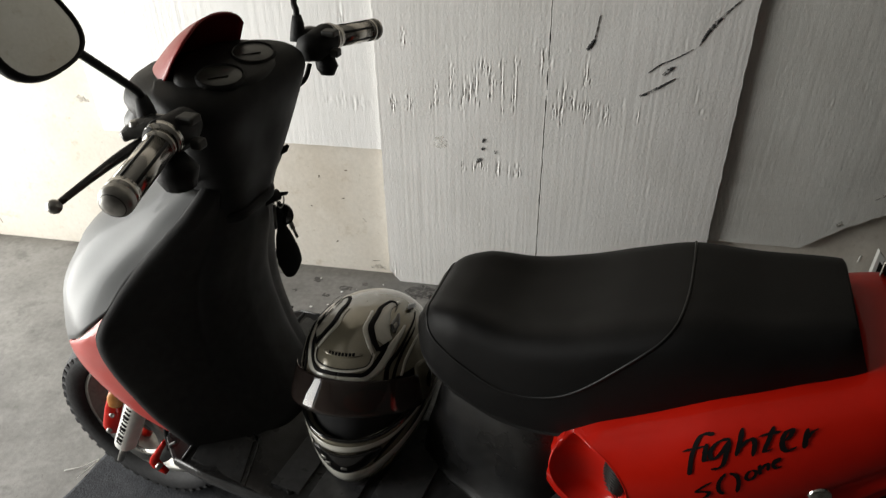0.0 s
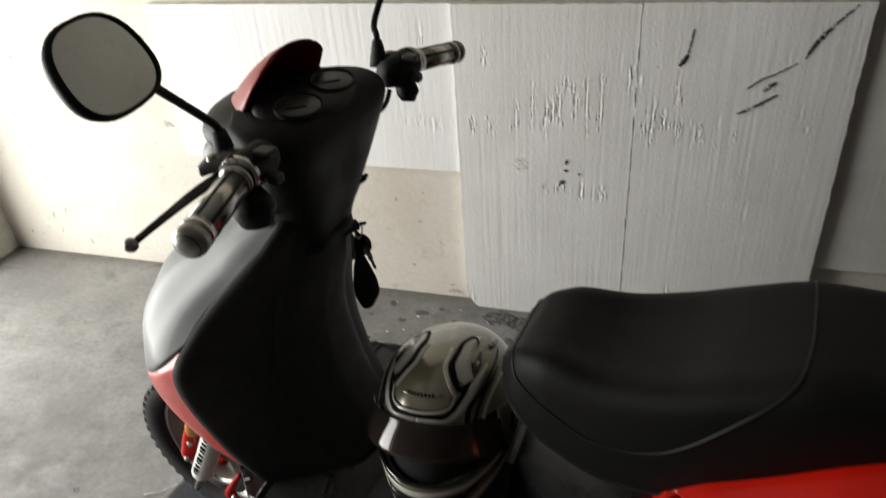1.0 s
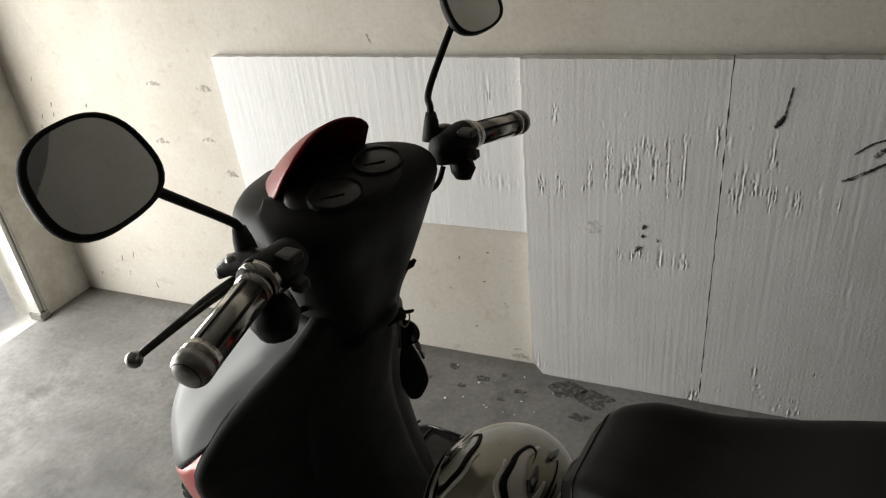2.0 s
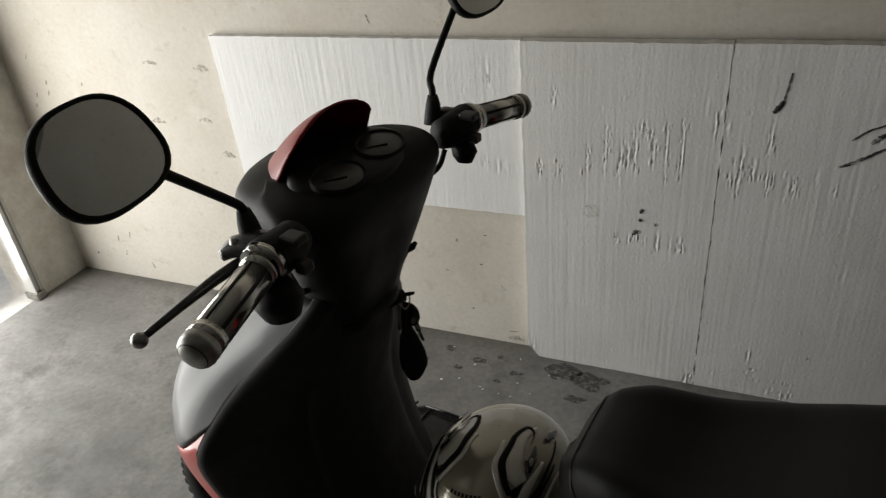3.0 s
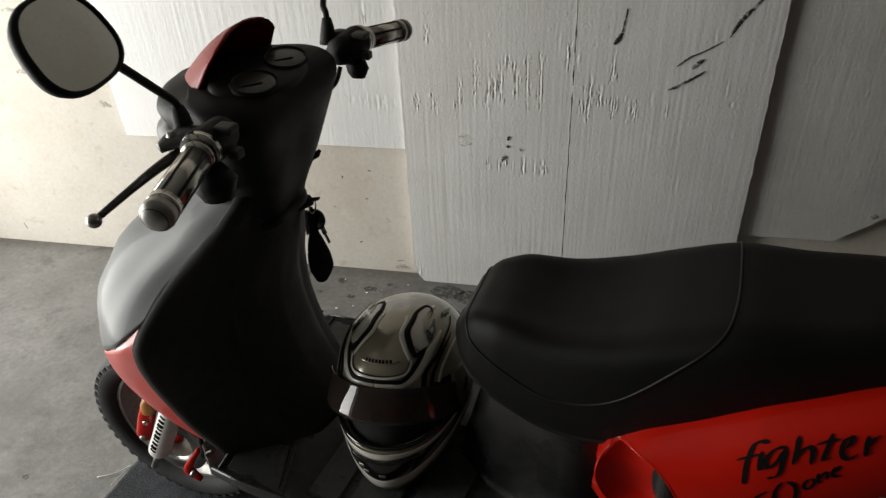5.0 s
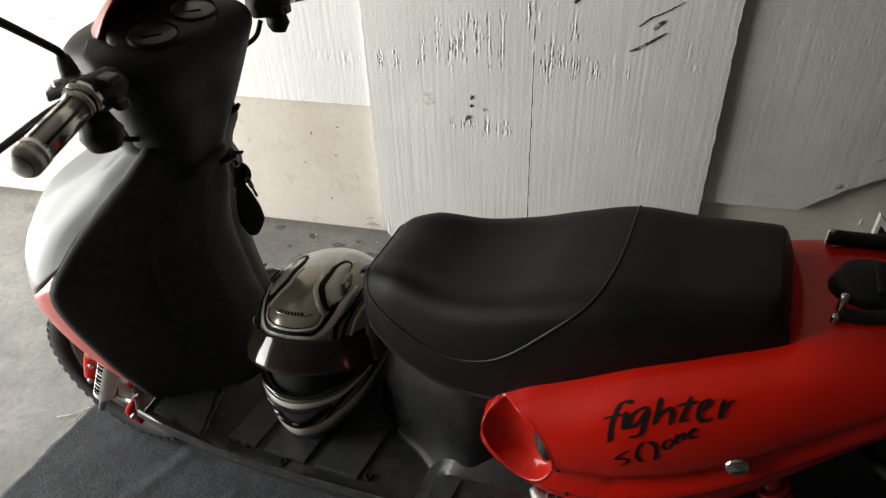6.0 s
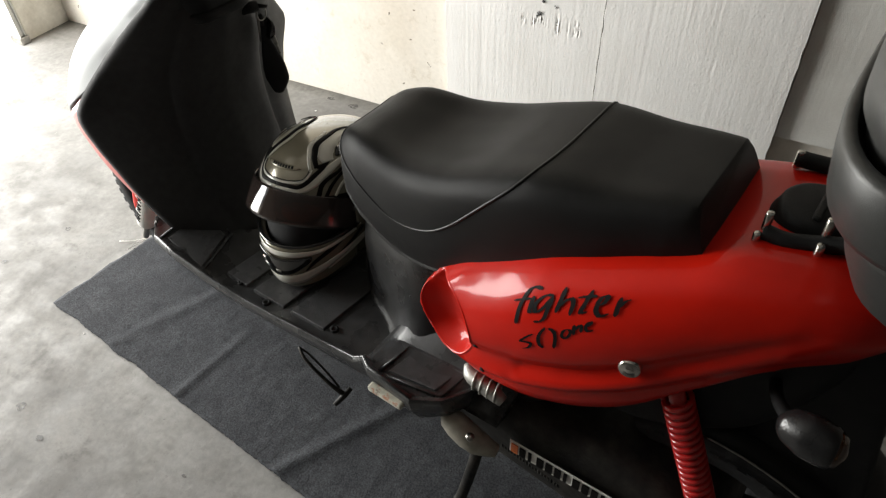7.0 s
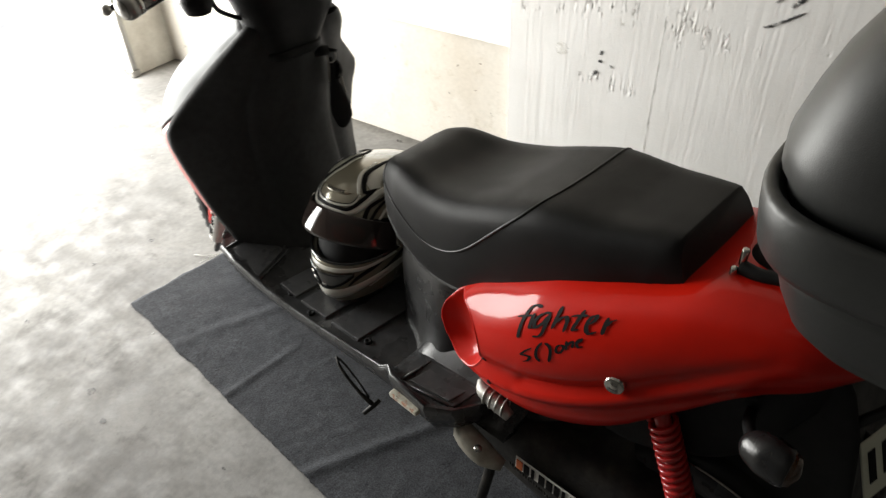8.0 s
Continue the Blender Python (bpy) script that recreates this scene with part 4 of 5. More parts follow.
def seat_point(x, s):
    """s from 0 at the middle of the top to 1 at the lower edge of the left side; below 0 on the right."""
    half = seat_half(x, 61)
    q = min(59.999, abs(s) * 60)
    p = half[int(q)].lerp(half[int(q) + 1], q - int(q))
    return Vector((p.x, p.y if s >= 0 else -p.y, p.z))


path = [(0.278, -0.62), (0.266, -0.3), (0.264, 0.0), (0.268, 0.3), (0.283, 0.50), (0.33, 0.575), (0.42, 0.605), (0.50, 0.59), (0.565, 0.535), (0.61, 0.45), (0.638, 0.31), (0.652, 0.1), (0.655, -0.1), (0.655, -0.35), (0.66, -0.6)]
sm = cr([(a, b, 0) for a, b in path], 70)
part("piping", tube([seat_point(q.x, q.y) * 1.0 for q in sm], 0.0022, 8), M_PIPING, seat, "glossy black piping")

# rear fairing: x, then half outline points (half width, height) from the middle of the top to the lower edge
FAIR = [(0.495, (0.06, 0.640), (0.150, 0.638), (0.168, 0.632), (0.174, 0.618), (0.170, 0.596), (0.15, 0.582)),
        (0.515, (0.06, 0.667), (0.150, 0.666), (0.176, 0.650), (0.184, 0.615), (0.176, 0.575), (0.15, 0.550)),
        (0.56, (0.06, 0.705), (0.142, 0.704), (0.186, 0.680), (0.202, 0.625), (0.190, 0.562), (0.155, 0.528)),
        (0.62, (0.05, 0.735), (0.138, 0.740), (0.194, 0.700), (0.213, 0.640), (0.200, 0.568), (0.160, 0.512)),
        (0.70, (0.05, 0.78), (0.135, 0.786), (0.188, 0.752), (0.214, 0.680), (0.203, 0.590), (0.160, 0.515)),
        (0.78, (0.05, 0.82), (0.125, 0.822), (0.175, 0.795), (0.205, 0.720), (0.196, 0.625), (0.155, 0.545)),
        (0.85, (0.04, 0.85), (0.112, 0.851), (0.160, 0.830), (0.190, 0.760), (0.182, 0.668), (0.148, 0.595)),
        (0.92, (0.04, 0.882), (0.100, 0.880), (0.145, 0.860), (0.170, 0.800), (0.160, 0.722), (0.128, 0.668)),
        (1.00, (0.04, 0.893), (0.092, 0.892), (0.130, 0.876), (0.148, 0.832), (0.138, 0.785), (0.108, 0.752)),
        (1.06, (0.04, 0.893), (0.082, 0.892), (0.114, 0.880), (0.126, 0.848), (0.116, 0.816), (0.090, 0.796)),
        (1.11, (0.02, 0.885), (0.056, 0.884), (0.080, 0.876), (0.088, 0.860), (0.080, 0.846), (0.060, 0.838))]


def fair_half(x, n=41):
    v = contour([(r[0], *[c for p in r[1:] for c in p]) for r in FAIR], x)
    pts = [(x, 0, v[1])] + [(x, -v[2 * i], v[2 * i + 1]) for i in range(6)] + [(x, 0, v[11] + 0.02)]
    out = cr(pts, n)
    for p in out:
        if p.y < -0.1 and 0.53 < x < 1.03:
            f = math.sin(math.pi * min(1, max(0, (x - 0.53) / 0.37))) ** 0.6 if x < 0.715 else math.cos(math.pi / 2 * (x - 0.715) / 0.315) ** 0.7
            mid = v[9] + 0.012
            p.y -= 0.011 * f * (math.exp(-((p.z - mid) / 0.014) ** 2) - 0.9 * math.exp(-((p.z - mid - 0.032) / 0.012) ** 2) - 0.5 * math.exp(-((p.z - mid + 0.03) / 0.012) ** 2))
    return out


rows = [mirrored(fair_half(0.498 + 0.610 * i / 90, 81)) for i in range(91)]
bm = grid_bm(rows, True, True)
INX, INZ, INA, INB = 0.561, 0.629, 0.060, 0.0585


def fair_y(x, z):
    """Half width of the fairing's flank at a height."""
    half = [p for p in fair_half(min(max(x, 0.499), 1.10), 81)][10:72]
    best = min(range(len(half)), key=lambda i: abs(half[i].z - z))
    a = half[best]
    for b in (half[max(best - 1, 0)], half[min(best + 1, len(half) - 1)]):
        if (a.z - z) * (b.z - z) <= 0 and abs(a.z - b.z) > 1e-6:
            return a.y + (b.y - a.y) * (z - a.z) / (b.z - a.z)
    return a.y


def inside(co):
    return abs(co.y) > 0.12 and math.hypot((co.x - INX) / INA, (co.z - INZ) / INB) < 1.0


bmesh.ops.delete(bm, geom=[f for f in bm.faces if len(f.verts) == 4 and any(inside(v.co) for v in f.verts)], context="FACES")
for v in bm.verts:
    if abs(v.co.y) > 0.12 and v.is_boundary:
        k = math.hypot((v.co.x - INX) / INA, (v.co.z - INZ) / INB)
        if k < 1.5:
            x, z = INX + (v.co.x - INX) / k, INZ + (v.co.z - INZ) / k
            v.co = Vector((x, math.copysign(fair_y(x, z), v.co.y), z))
soft = [v for v in bm.verts if v.co.x < 0.70 and v.co.x > 0.50 and v.co.z > 0.60 and not v.is_boundary]
for _ in range(8):
    bmesh.ops.smooth_vert(bm, verts=soft, factor=0.5, use_axis_x=True, use_axis_y=True, use_axis_z=True)
fairing = part("rear_fairing", bm, M_RED, scooter, "glossy red rear fairing with black lettering", auto=50)


M_MESH = material("mesh_wire_paint", (0.05, 0.048, 0.046), 0.4, metal=0.4)
# air intakes: a lip round the opening, a red funnel and dark mesh at its end
for sgn in (-1, 1):
    end = [Vector((0.598 + 0.017 * math.cos(a), sgn * (0.179 + 0.014 * math.cos(a)), 0.640 + 0.037 * math.sin(a))) for a in [2 * math.pi * q / 48 for q in range(48)]]

    def ring(scale, proud, sgn=sgn):
        out = []
        for q in range(48):
            a = 2 * math.pi * q / 48
            x, z = max(0.4985, INX + INA * scale * math.cos(a)), INZ + INB * scale * math.sin(a)
            out.append(Vector((x, sgn * (-fair_y(x, z) + proud), z)))
        return out

    rim = ring(0.975, -0.002)
    inner = [[r.lerp(e, t) + Vector((0, -sgn * 0.012 * math.sin(math.pi * t), 0)) for r, e in zip(rim, end)] for t in (0.08, 0.2, 0.35, 0.55, 0.75, 0.9, 1.0)]
    intake = part("air_intake", grid_bm([ring(1.035, -0.0006), ring(1.015, 0.0012), ring(0.99, 0.0006), rim] + inner, True), M_RED, fairing, "red oval air intake")
    grille = part("intake_mesh", grid_bm([end, [Vector((0.605 + (p.x - 0.598) * 0.4, sgn * 0.170 + (p.y - sgn * 0.179) * 0.4, 0.640 + (p.z - 0.640) * 0.4)) for p in end]], True, True), M_DARK, intake, "dark mesh inside the intake")
    for k in range(12):
        h = -0.033 + 0.006 * k
        hw = 0.0165 * math.sqrt(max(0.05, 1 - (h / 0.038) ** 2))
        for up in (-0.004, 0.004):
            part("mesh_wire", tube([(0.5965 - hw, sgn * (0.1805 - hw * 0.82), 0.640 + h - up), (0.5965 + hw, sgn * (0.1805 + hw * 0.82), 0.640 + h + up)], 0.0008, 5), M_MESH, grille)



def fair_frame(x, z, lift=0.0, e=0.004):
    """A frame on the left flank whose z axis points out of the surface, sloped as over a reach of e."""
    fx, fz = (fair_y(x + e, z) - fair_y(x - e, z)) / (2 * e), (fair_y(x, z + e) - fair_y(x, z - e)) / (2 * e)
    n = Vector((fx, -1, fz)).normalized()
    return Matrix.Translation(Vector((x, fair_y(x, z), z)) + n * lift) @ n.to_track_quat("Z", "Y").to_matrix().to_4x4()


part("bolt", spun([(0.0001, 0.005), (0.006, 0.005), (0.007, 0.003), (0.012, 0.004), (0.0145, 0.002), (0.0155, -0.010)], 20, fair_frame(0.849, 0.720, 0.006, 0.045)), M_CHROME, fairing, "chrome dome bolt")
for x, z in ((0.628, 0.622), (0.645, 0.585)):
    part("screw_hole", spun([(0.0001, 0.002), (0.004, 0.002), (0.005, -0.002)], 12, fair_frame(x, z)), M_DARK, fairing)


def brush_word(strokes, nib, parent):
    """A word painted with a slanted broad brush on the left flank; strokes in millimetres from a corner of the panel."""
    bm = bmesh.new()
    edge = Vector((math.cos(radians(38)), math.sin(radians(38)), 0)) * nib
    for k, pts in enumerate(strokes):
        path = cr([(0.680 + x / 1000, 0.690 + z / 1000, 0) for x, z in pts], 7 * len(pts))
        rows = []
        for i, p in enumerate(path):
            d = (path[min(i + 1, len(path) - 1)] - path[max(i - 1, 0)]).normalized()
            side = Vector((-d.y, d.x, 0))
            end = min(1.0, 0.35 + 0.25 * i, 0.35 + 0.25 * (len(path) - 1 - i))
            o = (edge * (1 if edge.dot(side) >= 0 else -1) + side * 0.0009) * end * (0.92 + 0.16 * noise.noise((i * 0.7, k, nib * 900)))
            rows.append([Vector((q.x, fair_y(q.x, q.y) - 0.0012 - 0.00008 * k, q.y)) for q in (p - o, p, p + o)])
        grid_bm(rows, False, False, bm)
    return part("lettering", bm, M_LETTER, parent, "black brush-painted lettering", False)


# "fighter"
brush_word([[(32, 80), (24, 78), (16, 72), (12, 61), (10, 48), (11, 33), (12, 25)], [(-2, 49), (10, 57), (23, 65)], [(25, 69), (25, 59), (26, 50), (31, 53)],
            [(51, 83), (42, 79), (34, 70), (31, 60), (36, 55), (44, 66), (51, 83)], [(51, 82), (50, 68), (49, 54), (44, 46), (36, 43)],
            [(63, 98), (63, 85), (62, 68)], [(63, 76), (68, 85), (75, 92), (80, 89), (81, 74)], [(98, 112), (95, 97), (93, 84), (101, 89)], [(83, 97), (95, 104), (106, 109)],
            [(110, 100), (117, 107), (119, 115), (113, 112), (110, 103), (112, 94), (119, 92), (127, 100)], [(135, 122), (135, 110), (136, 100)], [(136, 110), (140, 119), (147, 125)]], 0.0030, fairing)
# "50"
brush_word([[(40, 25), (31, 14), (25, 4), (33, 7), (40, 8), (38, 0), (30, -7)], [(54, 43), (49, 28), (51, 16), (58, 11)], [(59, 45), (68, 43), (72, 34), (73, 19)]], 0.0025, fairing)
# "one"
brush_word([[(85, 57), (80, 52), (79, 44), (84, 42), (88, 48), (89, 55), (85, 57)], [(91, 66), (92, 60), (94, 53)], [(93, 58), (97, 68), (100, 69), (102, 61)], [(106, 71), (110, 76), (111, 80), (107, 77), (106, 70), (110, 67), (116, 72)]], 0.0019, fairing)

# tail: fuel cap, rack and bolts
cap = part("fuel_cap", spun([(0.0001, 0.012), (0.040, 0.012), (0.046, 0.009), (0.049, 0.0), (0.054, -0.012)], 32, Matrix.Translation((0.968, 0.012, 0.892))), M_BLACK, scooter, "flat black fuel cap")
part("cap_grip", block(0.963, 0.973, -0.022, 0.046, 0.903, 0.909), M_BLACK, cap, "", False, 0.003)
rack = part("rear_rack", tube([(0.925, -0.055, 0.890), (0.95, -0.057, 0.891), (0.985, -0.05, 0.898), (1.06, -0.045, 0.925)], 0.010, 12, 20), M_BLACK, scooter, "black tubular rear rack")
part("rack_tube", tube([(0.914, 0.108, 0.892), (0.97, 0.108, 0.897), (1.10, 0.10, 0.92), (1.25, 0.10, 0.93)], 0.011, 12, 20), M_BLACK, rack)
for x, y, z in ((0.924, -0.052, 0.908), (0.920, -0.064, 0.884), (0.984, -0.045, 0.922), (0.985, -0.062, 0.898), (0.916, 0.106, 0.896)):
    part("rack_bolt", spun([(0.0001, 0.013), (0.0038, 0.013), (0.005, 0.011), (0.005, -0.012)], 12, Matrix.Translation((x, y, z - 0.004))), M_CHROME, rack, "chrome bolt")

# front wheel
def tyre(name, cx, cz, R, half, parent, spoke_mat, spoke_label):
    prof = [(R - 0.062, -half * 0.62), (R - 0.055, -half * 0.86), (R - 0.03, -half), (R - 0.012, -half * 0.9), (R - 0.003, -half * 0.55), (R, 0), (R - 0.003, half * 0.55), (R - 0.012, half * 0.9), (R - 0.03, half), (R - 0.055, half * 0.86), (R - 0.062, half * 0.62)]
    m = Matrix.Translation((cx, 0, cz)) @ Matrix.Rotation(radians(90), 4, "X")
    w = part("wheel", spun([(R * 0.68, -half * 0.55), (R * 0.70, -half * 0.62), (R * 0.73, -half * 0.66), (R * 0.735, -half * 0.55), (R * 0.66, -half * 0.4), (R * 0.65, 0), (R * 0.66, half * 0.4), (R * 0.735, half * 0.55), (R * 0.73, half * 0.66), (R * 0.70, half * 0.62)], 56, m), M_ALU, parent, "grey alloy wheel rim")
    t = part("tyre", spun(prof, 64, m), M_RUBBER, w, "black rubber tyre with deep tread")
    bm = bmesh.new()
    n = 46
    for k in range(n):
        for sgn in (-1, 1):
            a0 = 2 * math.pi * (k + (0.5 if sgn > 0 else 0)) / n
            pts = []
            for dh, da in ((0.12, 0.0), (0.55, 0.035), (0.98, 0.05)):
                for lift, wd in ((0.0026, -0.036), (0.0026, 0.030)):
                    rr = R + lift - 0.002 - (0.016 if dh > 0.9 else 0.004 if dh > 0.5 else 0.0)
                    a = a0 + da + wd
                    pts.append(m @ Vector((rr * math.cos(a), rr * math.sin(a), sgn * half * dh)))
            low = [m @ (m.inverted() @ p * 1.0 - Vector(((m.inverted() @ p).x, (m.inverted() @ p).y, 0)) * 0.035) for p in pts]
            a = [bm.verts.new(p) for p in pts]
            b = [bm.verts.new(p) for p in low]
            for i in (0, 2):
                bm.faces.new((a[i], a[i + 1], a[i + 3], a[i + 2]))
                bm.faces.new((a[i], a[i + 2], b[i + 2], b[i]))
                bm.faces.new((a[i + 1], b[i + 1], b[i + 3], a[i + 3]))
            bm.faces.new((a[0], b[0], b[1], a[1]))
            bm.faces.new((a[4], a[5], b[5], b[4]))
    part("tread", bm, M_RUBBER, w, "", False)
    for k in range(5):
        a = 2 * math.pi * k / 5 + 0.3
        part("spoke", tube([m @ Vector((0.03 * math.cos(a), 0.03 * math.sin(a), -0.01)), m @ Vector((R * 0.67 * math.cos(a + 0.1), R * 0.67 * math.sin(a + 0.1), -0.012))], [0.02, 0.013], 10, flat=0.6), spoke_mat, w, spoke_label)
    part("hub", spun([(0.0001, -0.05), (0.03, -0.05), (0.035, -0.04), (0.035, 0.04), (0.0001, 0.04)], 20, m), M_GREASE, w)
    return w


tyre("wheel", -0.482, 0.238, 0.234, 0.062, scooter, M_RED, "red spoke")
part("brake_disc", spun([(0.055, -0.072), (0.055, -0.076), (0.095, -0.076), (0.095, -0.072)], 40, Matrix.Translation((-0.475, 0, 0.232)) @ Matrix.Rotation(radians(-90), 4, "X")), M_STEEL, scooter, "steel brake disc")
part("fork_leg", tube([(-0.33, -0.105, 0.56), (-0.44, -0.112, 0.33), (-0.475, -0.105, 0.235)], [0.018, 0.018, 0.02], 14), M_GREASE, scooter)
damper = part("front_damper", tube([(-0.368, -0.118, 0.44), (-0.375, -0.119, 0.425), (-0.455, -0.127, 0.268), (-0.460, -0.128, 0.258)], [0.012, 0.0245, 0.0245, 0.012], 20), M_WHITE, scooter, "white front damper with a black sticker", auto=40)
part("damper_rod", tube([(-0.460, -0.128, 0.258), (-0.49, -0.13, 0.20)], 0.008, 10), M_STEEL, damper)
dd = (Vector((-0.455, -0.127, 0.268)) - Vector((-0.375, -0.119, 0.425))).normalized()
for k in range(10):
    p = Vector((-0.375, -0.119, 0.425)) + dd * (0.022 + 0.0145 * k)
    q = Vector((-0.15, -0.97, 0.08)).normalized()
    q = (q - dd * q.dot(dd)).normalized()
    s = dd.cross(q)
    h = 0.0034 + 0.0012 * ((k * 7) % 3 - 1)
    part("sticker_bar", tube([p + (q * math.cos(a) + s * math.sin(a)) * 0.0250 for a in [-0.30 + 0.12 * i for i in range(6)]], h, 6, flat=0.3), M_LETTER, damper)
caliper = part("brake_caliper", tube([(-0.475, -0.085, 0.385), (-0.49, -0.092, 0.33), (-0.52, -0.092, 0.265), (-0.532, -0.09, 0.235)], [0.018, 0.026, 0.024, 0.012], 12, 14, flat=0.5), M_RED, scooter, "red brake caliper bracket")
part("caliper_top", tube([(-0.455, -0.086, 0.405), (-0.472, -0.095, 0.375), (-0.485, -0.096, 0.345)], [0.012, 0.021, 0.016], 12, 8, flat=0.6), material("orange_rust", (0.5, 0.2, 0.04), 0.5, noise_scale=30, vary=0.3), caliper, "orange-brown caliper end")
for p in ((-0.493, -0.106, 0.321), (-0.522, -0.106, 0.261)):
    part("caliper_bolt", spun([(0.0001, 0.006), (0.006, 0.006), (0.007, 0.0)], 8, Matrix.Translation(p) @ Matrix.Rotation(radians(90), 4, "X")), M_STEEL, caliper)
lug = part("brake_arm", tube([(-0.33, -0.13, 0.32), (-0.352, -0.14, 0.285), (-0.365, -0.145, 0.255), (-0.335, -0.147, 0.235)], [0.006, 0.008, 0.012, 0.006], 10, 12, flat=0.7), M_RED, scooter, "red brake arm")
part("arm_bolt", spun([(0.0001, 0.012), (0.006, 0.012), (0.007, 0.0)], 8, Matrix.Translation((-0.345, -0.150, 0.26)) @ Matrix.Rotation(radians(90), 4, "X")), M_STEEL, lug)
part("brake_cable", tube([(-0.27, -0.13, 0.44), (-0.29, -0.15, 0.40), (-0.31, -0.14, 0.34), (-0.34, -0.12, 0.28)], 0.005, 8, 20), M_BLACK, scooter)
rows = []
for i in range(19):
    a = radians(50 + 62 * i / 18)
    rows.append([Vector((-0.475 + (0.252 - 0.02 * (abs(s)) ** 3) * math.cos(a), 0.062 * s, 0.236 + (0.252 - 0.02 * abs(s) ** 3) * math.sin(a))) for s in [-1 + 2 * j / 10 for j in range(11)]])
part("front_mudguard", sheet(rows, 0.004), M_BLACK, scooter, "black front mudguard")

# engine side, rear wheel and suspension
tyre("wheel", 0.985, 0.240, 0.236, 0.065, scooter, M_GREASE, "greasy dark spoke")
case = part("engine_case", shell([[(x, 0, zc + h), (x, -0.12, zc + h), (x, -0.165, zc + h * 0.6), (x, -0.172, zc), (x, -0.165, zc - h * 0.7), (x, -0.12, zc - h), (x, 0, zc - h)] for x, zc, h in ((0.50, 0.37, 0.03), (0.53, 0.365, 0.06), (0.60, 0.35, 0.072), (0.72, 0.335, 0.078), (0.86, 0.325, 0.09), (1.0, 0.30, 0.085), (1.04, 0.28, 0.04))], 40, 25), M_GREASE, scooter, "greasy dark engine casing")
for sgn in (-1, 1):
    sp = Vector((0.905, sgn * 0.135, 0.645))
    ep = Vector((1.015, sgn * 0.13, 0.36))
    ax = (ep - sp).normalized()
    u = ax.orthogonal().normalized()
    w = ax.cross(u)
    part("shock_spring", tube([sp + (ep - sp) * (i / 360) + 0.0190 * (u * math.cos(2 * math.pi * i / 16) + w * math.sin(2 * math.pi * i / 16)) for i in range(416)], 0.0040, 7), M_SPRING, scooter, "red coil spring")
    part("shock_rod", tube([sp - ax * 0.04, sp + ax * 0.05, sp + ax * 0.055, ep], [0.012, 0.012, 0.0125, 0.0125], 14), M_SPRING, scooter, "red shock absorber body")
sticker = part("sticker", sheet([[Vector((x, -0.1830, 0.385 - 0.034 * v + 0.001 * i)) for v in (0, 1)] for i, x in enumerate([0.684 + 0.21 * q / 8 for q in range(9)])], 0.001), M_WHITE, case, "white sticker strip with black bars and an orange end", False)
M_ORANGE = material("orange_sticker", (0.7, 0.16, 0.03), 0.4)
for k in range(12):
    x = 0.688 + 0.0168 * k
    wide = 0.0135 if k == 0 else (0.0125, 0.0115, 0.006, 0.0125)[k % 4]
    part("sticker_bar", block(x, x + wide, -0.1860, -0.1842, 0.3555 + 0.0007 * k, 0.3805 + 0.0007 * k), M_ORANGE if k == 0 else M_LETTER, sticker, "", False)
peg = part("passenger_peg", tube([(0.572, -0.206, 0.408), (0.588, -0.216, 0.398), (0.635, -0.218, 0.380), (0.672, -0.205, 0.366)], [0.012, 0.024, 0.025, 0.012], 10, 8, flat=0.85), material("grey_peg", (0.33, 0.31, 0.26), 0.5, noise_scale=60, vary=0.2, metal=0.3), scooter, "grey fold-out passenger peg")
part("peg_bolt", spun([(0.0001, 0.004), (0.007, 0.004), (0.008, 0.0)], 10, Matrix.Translation((0.632, -0.228, 0.402)) @ Matrix.Rotation(radians(20), 4, "X")), M_STEEL, peg)
kick = part("kick_starter", tube([(0.585, -0.165, 0.498), (0.602, -0.178, 0.494), (0.64, -0.184, 0.494), (0.668, -0.186, 0.485)], [0.008, 0.014, 0.015, 0.010], 14, 12), M_ALU, scooter, "silver ribbed kick-start pedal")
for k in range(4):
    c = Vector((0.612 + 0.014 * k, -0.182, 0.494))
    part("rib", tube([c + Vector((0.003 * math.cos(a), -0.0155 * math.cos(a), 0.0155 * math.sin(a))) for a in [2 * math.pi * q / 16 for q in range(17)]], 0.0024, 6), M_ALU, kick, "pale rib")
stand = part("centre_stand", tube([(0.60, -0.13, 0.33), (0.595, -0.155, 0.2), (0.57, -0.165, 0.04), (0.565, -0.17, 0.012)], [0.012, 0.012, 0.012, 0.014], 10, 14), M_GREASE, scooter, "dark steel centre stand")
part("stand_leg", tube([(0.60, 0.13, 0.33), (0.595, 0.155, 0.2), (0.57, 0.165, 0.012)], 0.012, 10, 14), M_GREASE, stand)
part("stand_spring", tube([(0.66 + 0.12 * i / 120, -0.165 + 0.008 * math.cos(i), 0.33 - 0.02 * i / 120 + 0.008 * math.sin(i)) for i in range(121)], 0.002, 6), M_GREASE, stand)
side_stand = part("side_stand", tube([(0.195, -0.215, 0.312), (0.22, -0.224, 0.298), (0.27, -0.222, 0.262), (0.305, -0.212, 0.232)], [0.003, 0.0036, 0.004, 0.006], 10, 16), M_GREASE, scooter, "folded black side stand")
part("stand_loop", tube([(0.198, -0.214, 0.310), (0.222, -0.212, 0.301), (0.265, -0.211, 0.272), (0.292, -0.211, 0.246)], 0.0025, 8, 16), M_GREASE, side_stand)
part("stand_foot", tube([(0.300, -0.238, 0.222), (0.306, -0.212, 0.232), (0.310, -0.196, 0.240)], [0.005, 0.0065, 0.005], 8), M_GREASE, side_stand)
